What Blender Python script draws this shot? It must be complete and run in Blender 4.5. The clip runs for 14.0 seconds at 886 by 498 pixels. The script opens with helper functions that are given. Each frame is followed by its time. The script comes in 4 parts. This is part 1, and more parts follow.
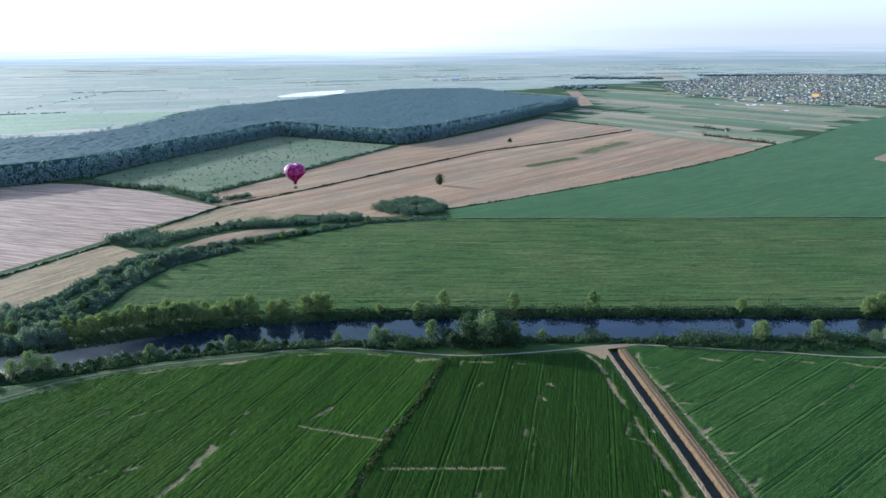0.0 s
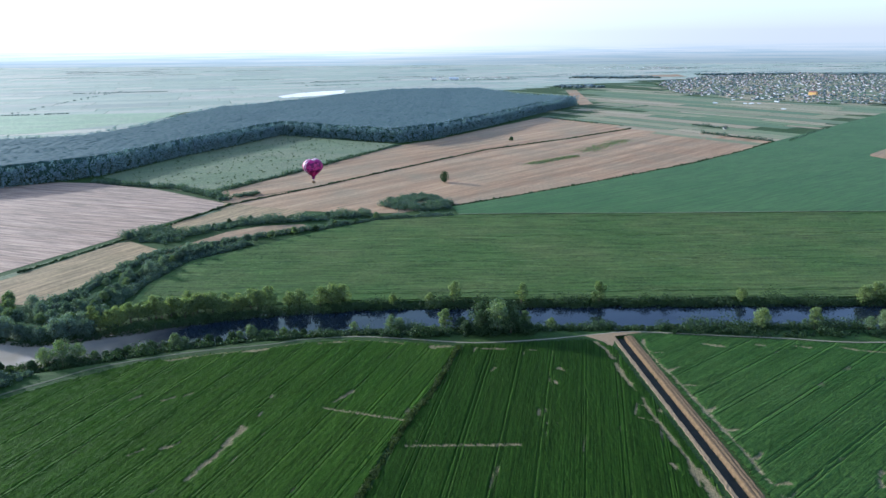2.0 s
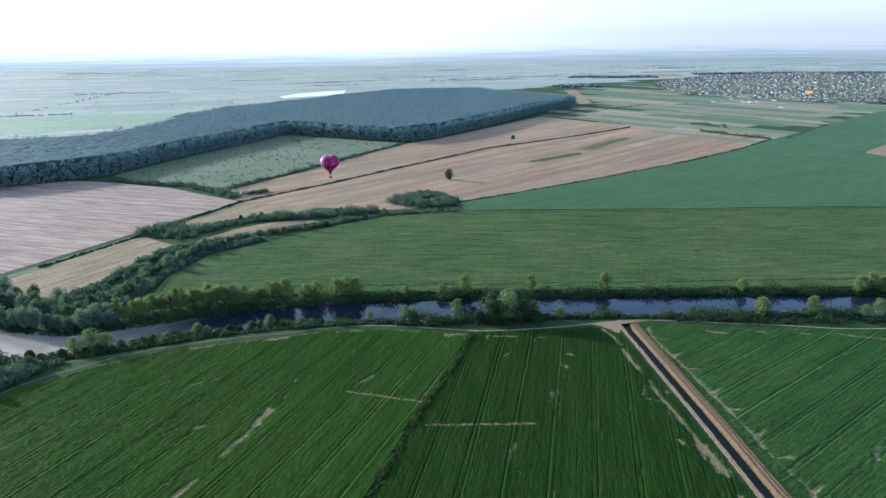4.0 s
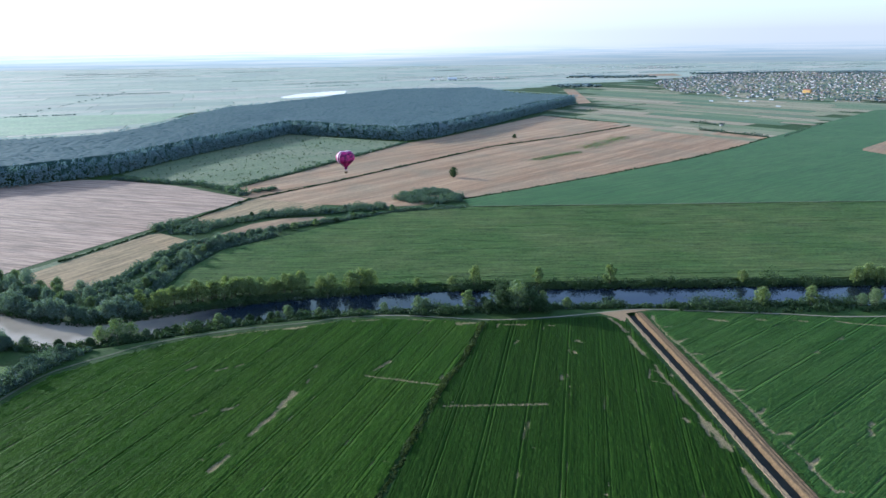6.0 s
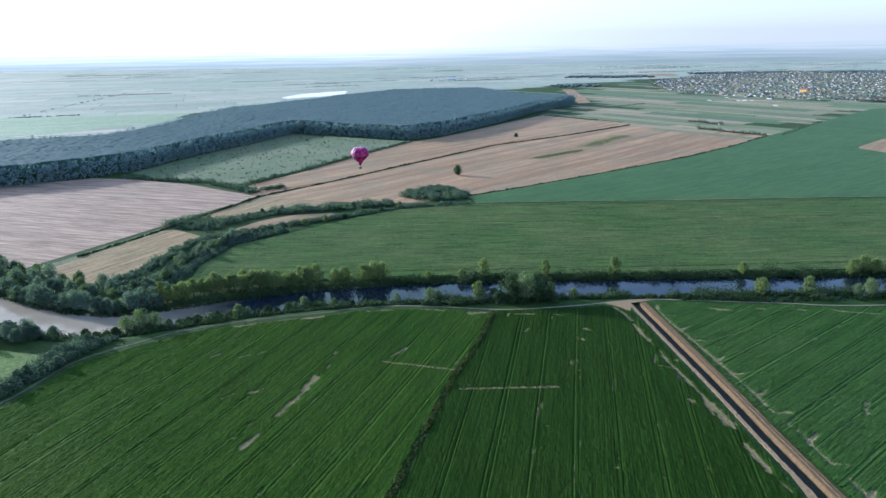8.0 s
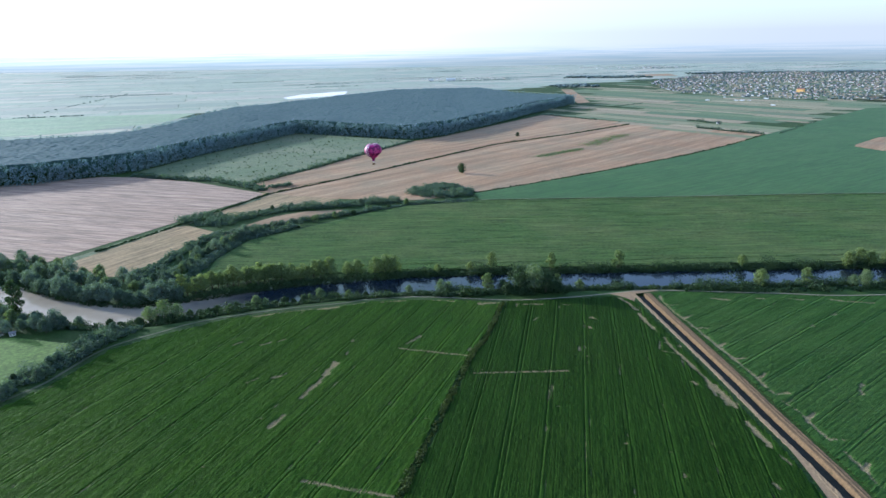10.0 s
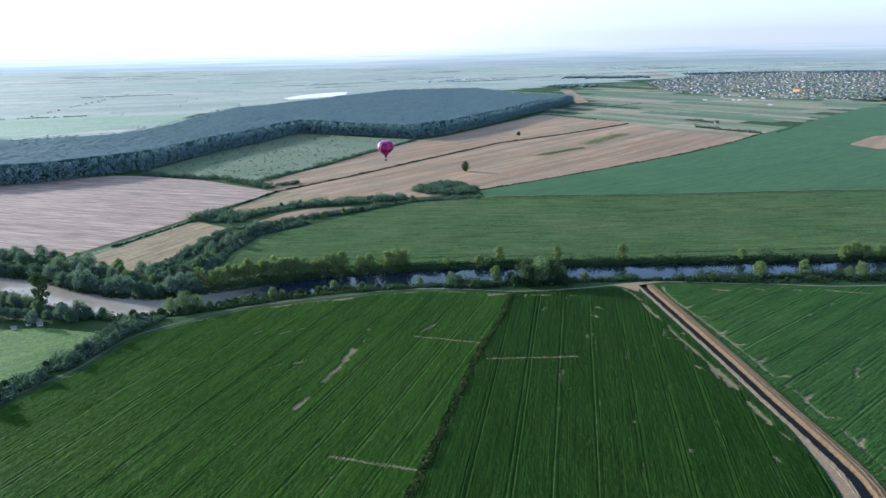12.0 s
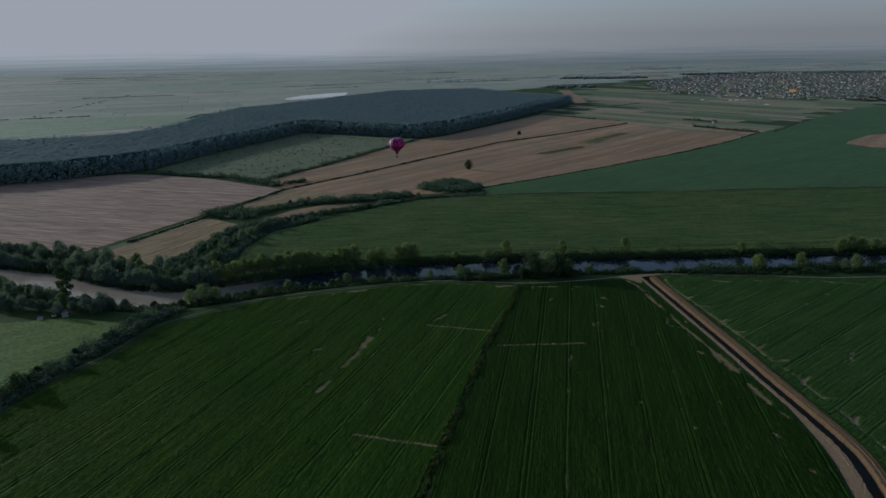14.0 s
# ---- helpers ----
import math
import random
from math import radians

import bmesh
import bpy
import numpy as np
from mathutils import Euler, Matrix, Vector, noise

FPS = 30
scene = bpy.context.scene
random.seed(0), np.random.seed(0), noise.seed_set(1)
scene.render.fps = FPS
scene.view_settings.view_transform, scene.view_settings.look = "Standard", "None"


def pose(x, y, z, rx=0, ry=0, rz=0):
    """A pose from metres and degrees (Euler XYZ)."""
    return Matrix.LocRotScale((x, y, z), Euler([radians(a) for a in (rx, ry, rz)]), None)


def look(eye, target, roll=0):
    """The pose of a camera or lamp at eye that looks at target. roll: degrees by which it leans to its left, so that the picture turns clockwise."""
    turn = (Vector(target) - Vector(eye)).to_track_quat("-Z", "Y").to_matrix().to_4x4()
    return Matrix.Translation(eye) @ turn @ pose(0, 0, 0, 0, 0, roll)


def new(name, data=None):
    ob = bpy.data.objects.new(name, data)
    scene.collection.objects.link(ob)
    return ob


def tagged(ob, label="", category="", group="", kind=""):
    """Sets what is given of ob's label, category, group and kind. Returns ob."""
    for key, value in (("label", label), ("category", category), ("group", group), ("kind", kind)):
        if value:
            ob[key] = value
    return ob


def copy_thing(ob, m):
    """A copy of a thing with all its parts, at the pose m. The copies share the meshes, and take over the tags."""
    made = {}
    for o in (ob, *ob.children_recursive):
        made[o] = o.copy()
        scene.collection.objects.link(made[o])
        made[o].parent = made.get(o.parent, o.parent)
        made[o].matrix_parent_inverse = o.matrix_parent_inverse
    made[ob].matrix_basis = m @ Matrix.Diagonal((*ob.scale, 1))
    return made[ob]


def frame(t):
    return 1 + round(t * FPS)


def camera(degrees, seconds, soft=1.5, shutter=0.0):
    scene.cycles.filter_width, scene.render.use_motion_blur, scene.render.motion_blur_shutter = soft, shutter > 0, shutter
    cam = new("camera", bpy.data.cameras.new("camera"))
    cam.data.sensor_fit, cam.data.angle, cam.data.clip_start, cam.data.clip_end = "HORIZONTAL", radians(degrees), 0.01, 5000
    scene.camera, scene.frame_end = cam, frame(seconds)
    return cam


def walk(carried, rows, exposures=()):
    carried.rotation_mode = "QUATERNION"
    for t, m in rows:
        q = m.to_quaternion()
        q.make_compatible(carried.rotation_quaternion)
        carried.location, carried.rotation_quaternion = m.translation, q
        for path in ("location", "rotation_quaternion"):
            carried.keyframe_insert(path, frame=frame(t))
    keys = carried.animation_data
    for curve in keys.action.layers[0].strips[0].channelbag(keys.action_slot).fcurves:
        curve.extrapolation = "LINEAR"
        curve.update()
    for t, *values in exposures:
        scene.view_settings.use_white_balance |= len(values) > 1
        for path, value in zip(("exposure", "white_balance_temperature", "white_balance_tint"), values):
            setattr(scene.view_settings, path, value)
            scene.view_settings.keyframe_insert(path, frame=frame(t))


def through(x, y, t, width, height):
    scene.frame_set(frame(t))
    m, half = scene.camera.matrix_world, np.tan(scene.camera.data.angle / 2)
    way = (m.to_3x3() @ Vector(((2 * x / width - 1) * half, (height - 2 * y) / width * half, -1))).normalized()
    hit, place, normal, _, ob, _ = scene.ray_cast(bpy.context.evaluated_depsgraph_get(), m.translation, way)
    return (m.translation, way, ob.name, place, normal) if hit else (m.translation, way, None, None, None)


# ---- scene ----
# ------------------------------------------------------------------ camera
cam = camera(66.0, 14.0, soft=1.5)
# seconds, eye x y z, yaw, pitch, roll: a drone drifting backwards and to its left, about 150 m up
PATH = [
    (0, -1.14, -2.23, 150.00, 1.273, -16.746, -0.186),
    (2, -9.02, -17.22, 149.81, 1.073, -16.739, -0.381),
    (4, -16.82, -32.29, 149.58, 0.891, -16.719, -0.536),
    (6, -24.61, -47.44, 149.32, 0.715, -16.687, -0.657),
    (8, -32.43, -62.68, 149.04, 0.537, -16.645, -0.748),
    (10, -40.35, -78.01, 148.76, 0.344, -16.595, -0.816),
    (12, -48.41, -93.43, 148.49, 0.129, -16.537, -0.863),
    (14, -56.68, -108.95, 148.25, -0.120, -16.474, -0.896),
]


def flown(x, y, z, yaw, pitch, roll):
    a, b = radians(yaw), radians(pitch)
    ahead = Vector((-math.sin(a) * math.cos(b), math.cos(a) * math.cos(b), math.sin(b)))
    return look((x, y, z), Vector((x, y, z)) + ahead * 100, roll)


# the picture fades towards black over the last second
STOPS, KELVIN, TINT = 1.09, 4980, 7
FADE = [(t, STOPS + s, KELVIN + k, TINT) for t, s, k in ((0, 0.0, 0), (12.6, 0.0, 0), (12.9, -0.1, 0), (13.2, -0.45, 60), (13.5, -0.85, 150), (13.8, -1.5, 280), (14.0, -1.95, 380))]
walk(cam, [(row[0], flown(*row[1:])) for row in PATH], FADE)

# ------------------------------------------------------------------ sky and sun
SUN_AZ, SUN_EL = radians(-61), radians(14.5)
world = bpy.data.worlds.new("sky")
scene.world = world
world.use_nodes = True
wn = world.node_tree
sky = wn.nodes.new("ShaderNodeTexSky")
sky.sky_type = "NISHITA"
sky.sun_disc = False
sky.sun_elevation, sky.sun_rotation = SUN_EL, SUN_AZ % (2 * math.pi)
sky.altitude, sky.air_density, sky.dust_density, sky.ozone_density = 150, 1.0, 0.8, 1.0
wn.nodes["Background"].inputs["Strength"].default_value = 0.12
# summer haze bleaches and brightens the sky low down, all round; higher up it stays blue.
# under the true horizon the hazy plain goes on, paler and bluer with distance
def wnode(kind, **sockets):
    n = wn.nodes.new(kind)
    for key, value in sockets.items():
        s = n.inputs[int(key[1:])]
        if isinstance(value, bpy.types.NodeSocket):
            wn.links.new(value, s)
        else:
            s.default_value = value
    return n


def wrange(value, a, b, c, d):
    n = wnode("ShaderNodeMapRange", i0=value, i1=a, i2=b, i3=c, i4=d)
    n.interpolation_type = "SMOOTHSTEP"
    return n.outputs[0]


def wmix(fac, a, b, blend="MIX"):
    n = wn.nodes.new("ShaderNodeMix")
    n.data_type, n.blend_type = "RGBA", blend
    for k, v in ((0, fac), (6, a), (7, b)):
        if isinstance(v, bpy.types.NodeSocket):
            wn.links.new(v, n.inputs[k])
        else:
            n.inputs[k].default_value = v
    return n.outputs[2]


split = wnode("ShaderNodeSeparateXYZ", i0=wn.nodes.new("ShaderNodeTexCoord").outputs["Generated"])
height = split.outputs["Z"]
over = wnode("ShaderNodeMath", i0=height, i1=0.015)
over.operation = "MAXIMUM"
wn.links.new(wnode("ShaderNodeCombineXYZ", i0=split.outputs["X"], i1=split.outputs["Y"], i2=over.outputs[0]).outputs[0], sky.inputs[0])
bleach = wnode("ShaderNodeHueSaturation", i1=0.32, i2=0.9, i4=sky.outputs[0])
blue = wnode("ShaderNodeHueSaturation", i1=0.8, i2=1.65, i4=sky.outputs[0])
dome = wmix(1.0, wmix(wrange(height, 0.0, 0.2, 1.0, 0.0), blue.outputs[0], bleach.outputs[0]), (0.96, 0.94, 1.02, 1), "MULTIPLY")
dome = wmix(1.0, dome, (5.6, 5.3, 5.1, 1), "DARKEN")
# the bright aureole that haze draws round the sun
toward = wnode("ShaderNodeVectorMath", i0=split.inputs[0].links[0].from_socket, i1=(math.sin(SUN_AZ) * math.cos(SUN_EL), math.cos(SUN_AZ) * math.cos(SUN_EL), math.sin(SUN_EL)))
toward.operation = "DOT_PRODUCT"
dome = wmix(wrange(toward.outputs["Value"], 0.91, 0.995, 0.0, 1.0), dome, (26.0, 23.0, 18.0, 1))
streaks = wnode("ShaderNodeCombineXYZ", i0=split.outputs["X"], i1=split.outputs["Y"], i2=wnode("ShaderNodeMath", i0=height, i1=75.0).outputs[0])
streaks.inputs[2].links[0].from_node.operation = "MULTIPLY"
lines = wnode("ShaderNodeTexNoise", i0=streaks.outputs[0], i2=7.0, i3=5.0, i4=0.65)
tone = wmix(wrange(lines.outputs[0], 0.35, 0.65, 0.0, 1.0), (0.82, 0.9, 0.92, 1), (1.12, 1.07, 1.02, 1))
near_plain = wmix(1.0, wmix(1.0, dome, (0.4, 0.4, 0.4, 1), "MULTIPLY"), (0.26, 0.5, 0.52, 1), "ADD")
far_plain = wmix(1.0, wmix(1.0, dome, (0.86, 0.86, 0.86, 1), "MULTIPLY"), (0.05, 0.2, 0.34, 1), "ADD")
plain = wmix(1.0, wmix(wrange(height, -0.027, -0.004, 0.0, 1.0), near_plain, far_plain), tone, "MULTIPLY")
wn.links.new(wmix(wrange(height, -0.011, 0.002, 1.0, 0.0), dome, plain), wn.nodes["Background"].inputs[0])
sun = new("sun", bpy.data.lights.new("sun", "SUN"))
sun.data.energy, sun.data.angle, sun.data.color = 3.9, radians(0.6), (1.0, 0.9, 0.74)
to_sun = Vector((math.sin(SUN_AZ) * math.cos(SUN_EL), math.cos(SUN_AZ) * math.cos(SUN_EL), math.sin(SUN_EL)))
sun.matrix_world = look(to_sun * 900, (0, 0, 0))


# ------------------------------------------------------------------ materials
class Nodes:
    """A small hand for writing node materials."""

    def __init__(self, name):
        self.mat = bpy.data.materials.new(name)
        self.mat.use_nodes = True
        self.tree = self.mat.node_tree
        self.bsdf = self.tree.nodes["Principled BSDF"]
        self.out = self.tree.nodes["Material Output"]
        self.place = self.node("ShaderNodeNewGeometry").outputs["Position"]

    def node(self, kind, **props):
        n = self.tree.nodes.new(kind)
        for k, v in props.items():
            if k == "operation":
                n.operation = v
            elif k == "blend_type":
                n.blend_type = v
            elif k == "data_type":
                n.data_type = v
        return n

    def put(self, socket, value):
        if isinstance(value, bpy.types.NodeSocket):
            self.tree.links.new(value, socket)
        else:
            socket.default_value = value

    def turned(self, angle, sx, sy, sz=1.0):
        m = self.node("ShaderNodeMapping")
        self.put(m.inputs["Vector"], self.place)
        # first turn, then stretch: two mappings
        m.inputs["Rotation"].default_value = (0, 0, -angle)
        s = self.node("ShaderNodeVectorMath", operation="MULTIPLY")
        self.put(s.inputs[0], m.outputs[0])
        s.inputs[1].default_value = (sx, sy, sz)
        return s.outputs[0]

    def noise(self, vector, scale, detail=3.0, rough=0.55, distort=0.0):
        n = self.node("ShaderNodeTexNoise")
        self.put(n.inputs["Vector"], vector)
        n.inputs["Scale"].default_value, n.inputs["Detail"].default_value = scale, detail
        n.inputs["Roughness"].default_value, n.inputs["Distortion"].default_value = rough, distort
        return n.outputs[0]

    def ramp(self, value, *stops):
        r = self.node("ShaderNodeValToRGB")
        self.put(r.inputs[0], value)
        e = r.color_ramp.elements
        while len(e) < len(stops):
            e.new(0.5)
        for k, (pos, col) in zip(e, stops):
            k.position = pos
            k.color = (*col, 1) if len(col) == 3 else col
        return r.outputs[0]

    def mix(self, fac, a, b, blend="MIX"):
        m = self.node("ShaderNodeMix", data_type="RGBA", blend_type=blend)
        self.put(m.inputs[0], fac)
        for s, v in ((m.inputs[6], a), (m.inputs[7], b)):
            self.put(s, v if isinstance(v, bpy.types.NodeSocket) else (*v, 1))
        return m.outputs[2]

    def math(self, op, a, b=0.0):
        m = self.node("ShaderNodeMath", operation=op)
        self.put(m.inputs[0], a)
        self.put(m.inputs[1], b)
        return m.outputs[0]

    def bump(self, height, strength, distance):
        b = self.node("ShaderNodeBump")
        self.put(b.inputs["Height"], height)
        b.inputs["Strength"].default_value, b.inputs["Distance"].default_value = strength, distance
        self.tree.links.new(b.outputs[0], self.bsdf.inputs["Normal"])

    def leafy(self, colour, share):
        """Lets a share of the light pass through the leaves."""
        t = self.node("ShaderNodeBsdfTranslucent")
        self.put(t.inputs[0], self.mix(1.0, colour, (1.25, 1.3, 0.7), "MULTIPLY"))
        m = self.node("ShaderNodeMixShader")
        m.inputs[0].default_value = share
        self.tree.links.new(self.bsdf.outputs[0], m.inputs[1])
        self.tree.links.new(t.outputs[0], m.inputs[2])
        self.tree.links.new(m.outputs[0], self.out.inputs[0])

    def finish(self, colour, rough=0.8, spec=0.3, sheen=0.0, sheen_tint=(0.66, 0.82, 1.0), sheen_rough=0.4, metal=0.0, dew=0.0):
        i = self.bsdf.inputs
        self.put(i["Base Color"], colour if isinstance(colour, bpy.types.NodeSocket) else (*colour, 1))
        self.put(i["Roughness"], rough)
        i["Specular IOR Level"].default_value = spec
        i["Sheen Weight"].default_value, i["Sheen Roughness"].default_value = sheen, sheen_rough
        i["Sheen Tint"].default_value = (*sheen_tint, 1)
        i["Metallic"].default_value = metal
        # dew and waxy leaves shine at a low angle
        i["Coat Weight"].default_value, i["Coat Roughness"].default_value, i["Coat IOR"].default_value = dew, 0.6, 1.4
        return self.mat


SHEEN = 0.55


def field_material(name, a, b, c, angle, fine=1.0, streak=0.5, blotch=0.35, relief=0.4, sheen=SHEEN, gloss=0.08, bare=False, band=(0.012, 0.11), depth=1.0, dew=0.12, leafy=0.0, rough=0.8):
    """A crop or stubble field: broad blotches, long streaks along the rows, and fine grain."""
    n = Nodes(name)
    broad = n.noise(n.place, 0.012, 4, 0.6)
    mid = n.noise(n.turned(angle, *band), 1.0, 4, 0.6)
    rows = n.noise(n.turned(angle, 0.03, 1.1 * fine), 1.0, 2, 0.6)
    grain = n.noise(n.place, 0.9 * fine, 3, 0.7)
    col = n.mix(n.ramp(mid, (0.35, (0, 0, 0)), (0.65, (1, 1, 1))), a, b)
    col = n.mix(n.math("MULTIPLY", n.ramp(broad, (0.42, (0, 0, 0)), (0.7, (1, 1, 1))), blotch), col, c)
    dark = n.ramp(n.math("ADD", n.math("MULTIPLY", rows, streak), n.math("MULTIPLY", grain, 1 - streak)), (0.36, (1 - 0.5 * depth,) * 3), (0.64, (1 + 0.4 * depth,) * 3))
    col = n.mix(1.0, col, dark, "MULTIPLY")
    if bare:
        thin = n.node("ShaderNodeAttribute")
        thin.attribute_name = "bare"
        speck = n.math("ADD", thin.outputs["Fac"], n.math("MULTIPLY", n.math("SUBTRACT", n.noise(n.place, 1.6, 3, 0.7), 0.5), 1.3))
        col = n.mix(n.ramp(speck, (0.4, (0, 0, 0)), (1.1, (1, 1, 1))), col, n.ramp(grain, (0.3, (0.25, 0.175, 0.095)), (0.7, (0.46, 0.36, 0.21))))
    n.bump(n.math("ADD", rows, grain), relief, 0.5)
    n.finish(col, rough, gloss, sheen, dew=dew)
    if leafy:
        n.leafy(col, leafy)
    return n.mat


def leaf_material(name, a, b, through=0.45, sheen=0.1, dew=0.0, velvet=0.7):
    """Foliage: each clump its own green, light passing through the leaves."""
    n = Nodes(name)
    g = n.node("ShaderNodeNewGeometry").outputs["Random Per Island"]
    o = n.node("ShaderNodeObjectInfo").outputs["Random"]
    tone = n.math("ADD", n.math("MULTIPLY", g, 0.7), n.math("MULTIPLY", o, 0.3))
    tone = n.math("ADD", n.math("MULTIPLY", tone, 0.7), n.math("MULTIPLY", n.noise(n.place, 0.25, 3), 0.3))
    col = n.ramp(tone, (0.15, a), (0.8, b))
    n.finish(col, 0.72, 0.25, sheen, sheen_rough=velvet, dew=dew)
    n.leafy(col, through)
    return n.mat


def plain_material(name, a, b, scale=1.0, rough=0.7, spec=0.3, relief=0.0, sheen=0.0, per_object=0.0):
    n = Nodes(name)
    v = n.noise(n.place, scale, 4, 0.6)
    v = n.math("ADD", n.math("MULTIPLY", v, 0.6), n.math("MULTIPLY", n.noise(n.place, scale * 7, 3, 0.6), 0.4))
    if per_object:
        o = n.node("ShaderNodeObjectInfo").outputs["Random"]
        v = n.math("ADD", n.math("MULTIPLY", v, 1 - per_object), n.math("MULTIPLY", o, per_object))
    col = n.ramp(v, (0.3, a), (0.7, b))
    if relief:
        n.bump(v, relief, 0.4)
    return n.finish(col, rough, spec, sheen)


def island_material(name, stops, rough=0.8, sheen=0.0, scale=0.05, spec=0.25, streak=0.0, angle=0.0, tint=(0.66, 0.82, 1.0), dew=0.0):
    """One colour for every separate piece of a joined mesh."""
    n = Nodes(name)
    g = n.node("ShaderNodeNewGeometry").outputs["Random Per Island"]
    col = n.ramp(g, *stops)
    v = n.noise(n.place, scale, 4, 0.65)
    if streak:
        v = n.math("ADD", n.math("MULTIPLY", v, 1 - streak), n.math("MULTIPLY", n.noise(n.turned(angle, 0.004, 0.06), 1.0, 3), streak))
    col = n.mix(1.0, col, n.ramp(v, (0.3, (0.75, 0.75, 0.75)), (0.7, (1.2, 1.2, 1.2))), "MULTIPLY")
    return n.finish(col, rough, spec, sheen, tint, dew=dew)


ROW_L, ROW_M, ROW_R = math.atan2(0.94, 0.34), math.atan2(0.98, 0.185), math.atan2(0.62, 0.78)
M = {}
M["ground"] = field_material("rough_grass_and_soil", (0.025, 0.053, 0.01), (0.037, 0.066, 0.014), (0.065, 0.07, 0.026), 0.3, 1.0, 0.3, sheen=0.0, dew=0.04)
M["soil"] = plain_material("bare_dry_soil", (0.175, 0.118, 0.065), (0.31, 0.216, 0.125), 0.7, 0.9, 0.1, 0.5)
M["clay"] = plain_material("reddish_spoil", (0.09, 0.058, 0.031), (0.18, 0.119, 0.065), 0.9, 0.95, 0.1, 0.35)
M["grassy_track"] = plain_material("grassy_wheel_track", (0.06, 0.07, 0.038), (0.12, 0.12, 0.068), 0.6, 0.9, 0.2, 0.3)
M["track"] = plain_material("dusty_farm_track", (0.17, 0.145, 0.1), (0.32, 0.27, 0.195), 0.6, 0.9, 0.2, 0.3)
M["bank"] = plain_material("dark_earth_bank", (0.012, 0.013, 0.01), (0.035, 0.036, 0.026), 0.3, 0.9, 0.2, 0.5)
M["cropL"] = field_material("dense_green_crop_west", (0.043, 0.098, 0.007), (0.054, 0.113, 0.009), (0.076, 0.126, 0.014), ROW_L, 1.7, 0.5, 0.5, 0.6, 0.0, gloss=0.06, bare=True, dew=0.04, leafy=0.4, rough=0.7)
M["cropM"] = field_material("dense_green_crop_middle", (0.027, 0.064, 0.006), (0.035, 0.077, 0.008), (0.047, 0.084, 0.011), ROW_M, 1.7, 0.5, 0.5, 0.6, 0.0, gloss=0.05, bare=True, dew=0.02, leafy=0.35)
M["cropR"] = field_material("dense_green_crop_east", (0.05, 0.109, 0.019), (0.065, 0.127, 0.025), (0.09, 0.142, 0.036), ROW_R, 1.7, 0.45, 0.45, 0.6, 0.0, bare=True, dew=0.03, leafy=0.3)
M["big"] = field_material("green_maize", (0.064, 0.112, 0.024), (0.086, 0.132, 0.031), (0.138, 0.154, 0.05), 0.02, 0.8, 0.6, 0.6, 0.55, 0.02, bare=True, dew=0.08, leafy=0.2)
M["dark"] = field_material("dark_green_crop", (0.034, 0.082, 0.017), (0.042, 0.092, 0.02), (0.06, 0.108, 0.028), 0.62, 0.4, 0.6, 0.5, 0.3, 0.02, band=(0.0012, 0.04), depth=0.6, dew=0.04)
M["tan"] = field_material("wheat_stubble", (0.22, 0.127, 0.066), (0.39, 0.253, 0.142), (0.21, 0.165, 0.1), 0.83, 0.3, 0.5, 0.75, 0.2, 0.0, band=(0.0025, 0.055), depth=0.45)
M["plough"] = field_material("pale_ploughed_stubble", (0.245, 0.155, 0.1), (0.345, 0.232, 0.158), (0.235, 0.158, 0.105), -0.30, 0.35, 0.8, 0.4, 0.2, 0.04, band=(0.004, 0.13), depth=0.8, dew=0.1)
M["straw"] = field_material("mown_straw", (0.22, 0.147, 0.07), (0.31, 0.215, 0.11), (0.195, 0.155, 0.075), 1.10, 0.35, 0.6, 0.5, 0.2, 0.02, band=(0.004, 0.12), depth=0.8, dew=0.05)
M["scrub"] = field_material("rough_pasture", (0.08, 0.104, 0.036), (0.112, 0.134, 0.05), (0.15, 0.145, 0.07), 0.7, 0.4, 0.2, 0.85, 0.6, 0.05, dew=0.08)
M["meadow"] = field_material("bright_meadow", (0.082, 0.132, 0.024), (0.105, 0.155, 0.032), (0.1, 0.13, 0.034), 0.7, 0.5, 0.3, 0.4, 0.3, 0.02, dew=0.02)
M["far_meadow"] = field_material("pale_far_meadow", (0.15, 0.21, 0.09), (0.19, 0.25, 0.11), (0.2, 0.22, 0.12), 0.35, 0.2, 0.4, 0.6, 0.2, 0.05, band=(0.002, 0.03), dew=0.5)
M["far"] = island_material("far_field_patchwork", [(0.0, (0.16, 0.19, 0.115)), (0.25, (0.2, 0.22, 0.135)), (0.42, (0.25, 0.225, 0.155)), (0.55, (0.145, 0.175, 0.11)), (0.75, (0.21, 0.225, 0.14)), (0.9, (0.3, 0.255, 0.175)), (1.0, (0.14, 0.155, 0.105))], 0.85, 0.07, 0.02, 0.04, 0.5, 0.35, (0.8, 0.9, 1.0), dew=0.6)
M["strip"] = island_material("strip_fields", [(0.0, (0.075, 0.115, 0.042)), (0.22, (0.13, 0.155, 0.06)), (0.36, (0.26, 0.195, 0.11)), (0.48, (0.085, 0.122, 0.048)), (0.64, (0.19, 0.18, 0.085)), (0.8, (0.31, 0.23, 0.135)), (1.0, (0.15, 0.165, 0.07))], 0.85, 0.03, 0.03, 0.05, 0.5, -0.89, dew=0.15)
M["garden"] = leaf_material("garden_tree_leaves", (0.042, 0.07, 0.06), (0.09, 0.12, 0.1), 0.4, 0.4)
M["leaf"] = leaf_material("river_tree_leaves", (0.055, 0.095, 0.032), (0.165, 0.21, 0.075), 0.5, 0.25)
M["leaf_light"] = leaf_material("willow_leaves", (0.08, 0.125, 0.042), (0.205, 0.245, 0.085), 0.5, 0.1)
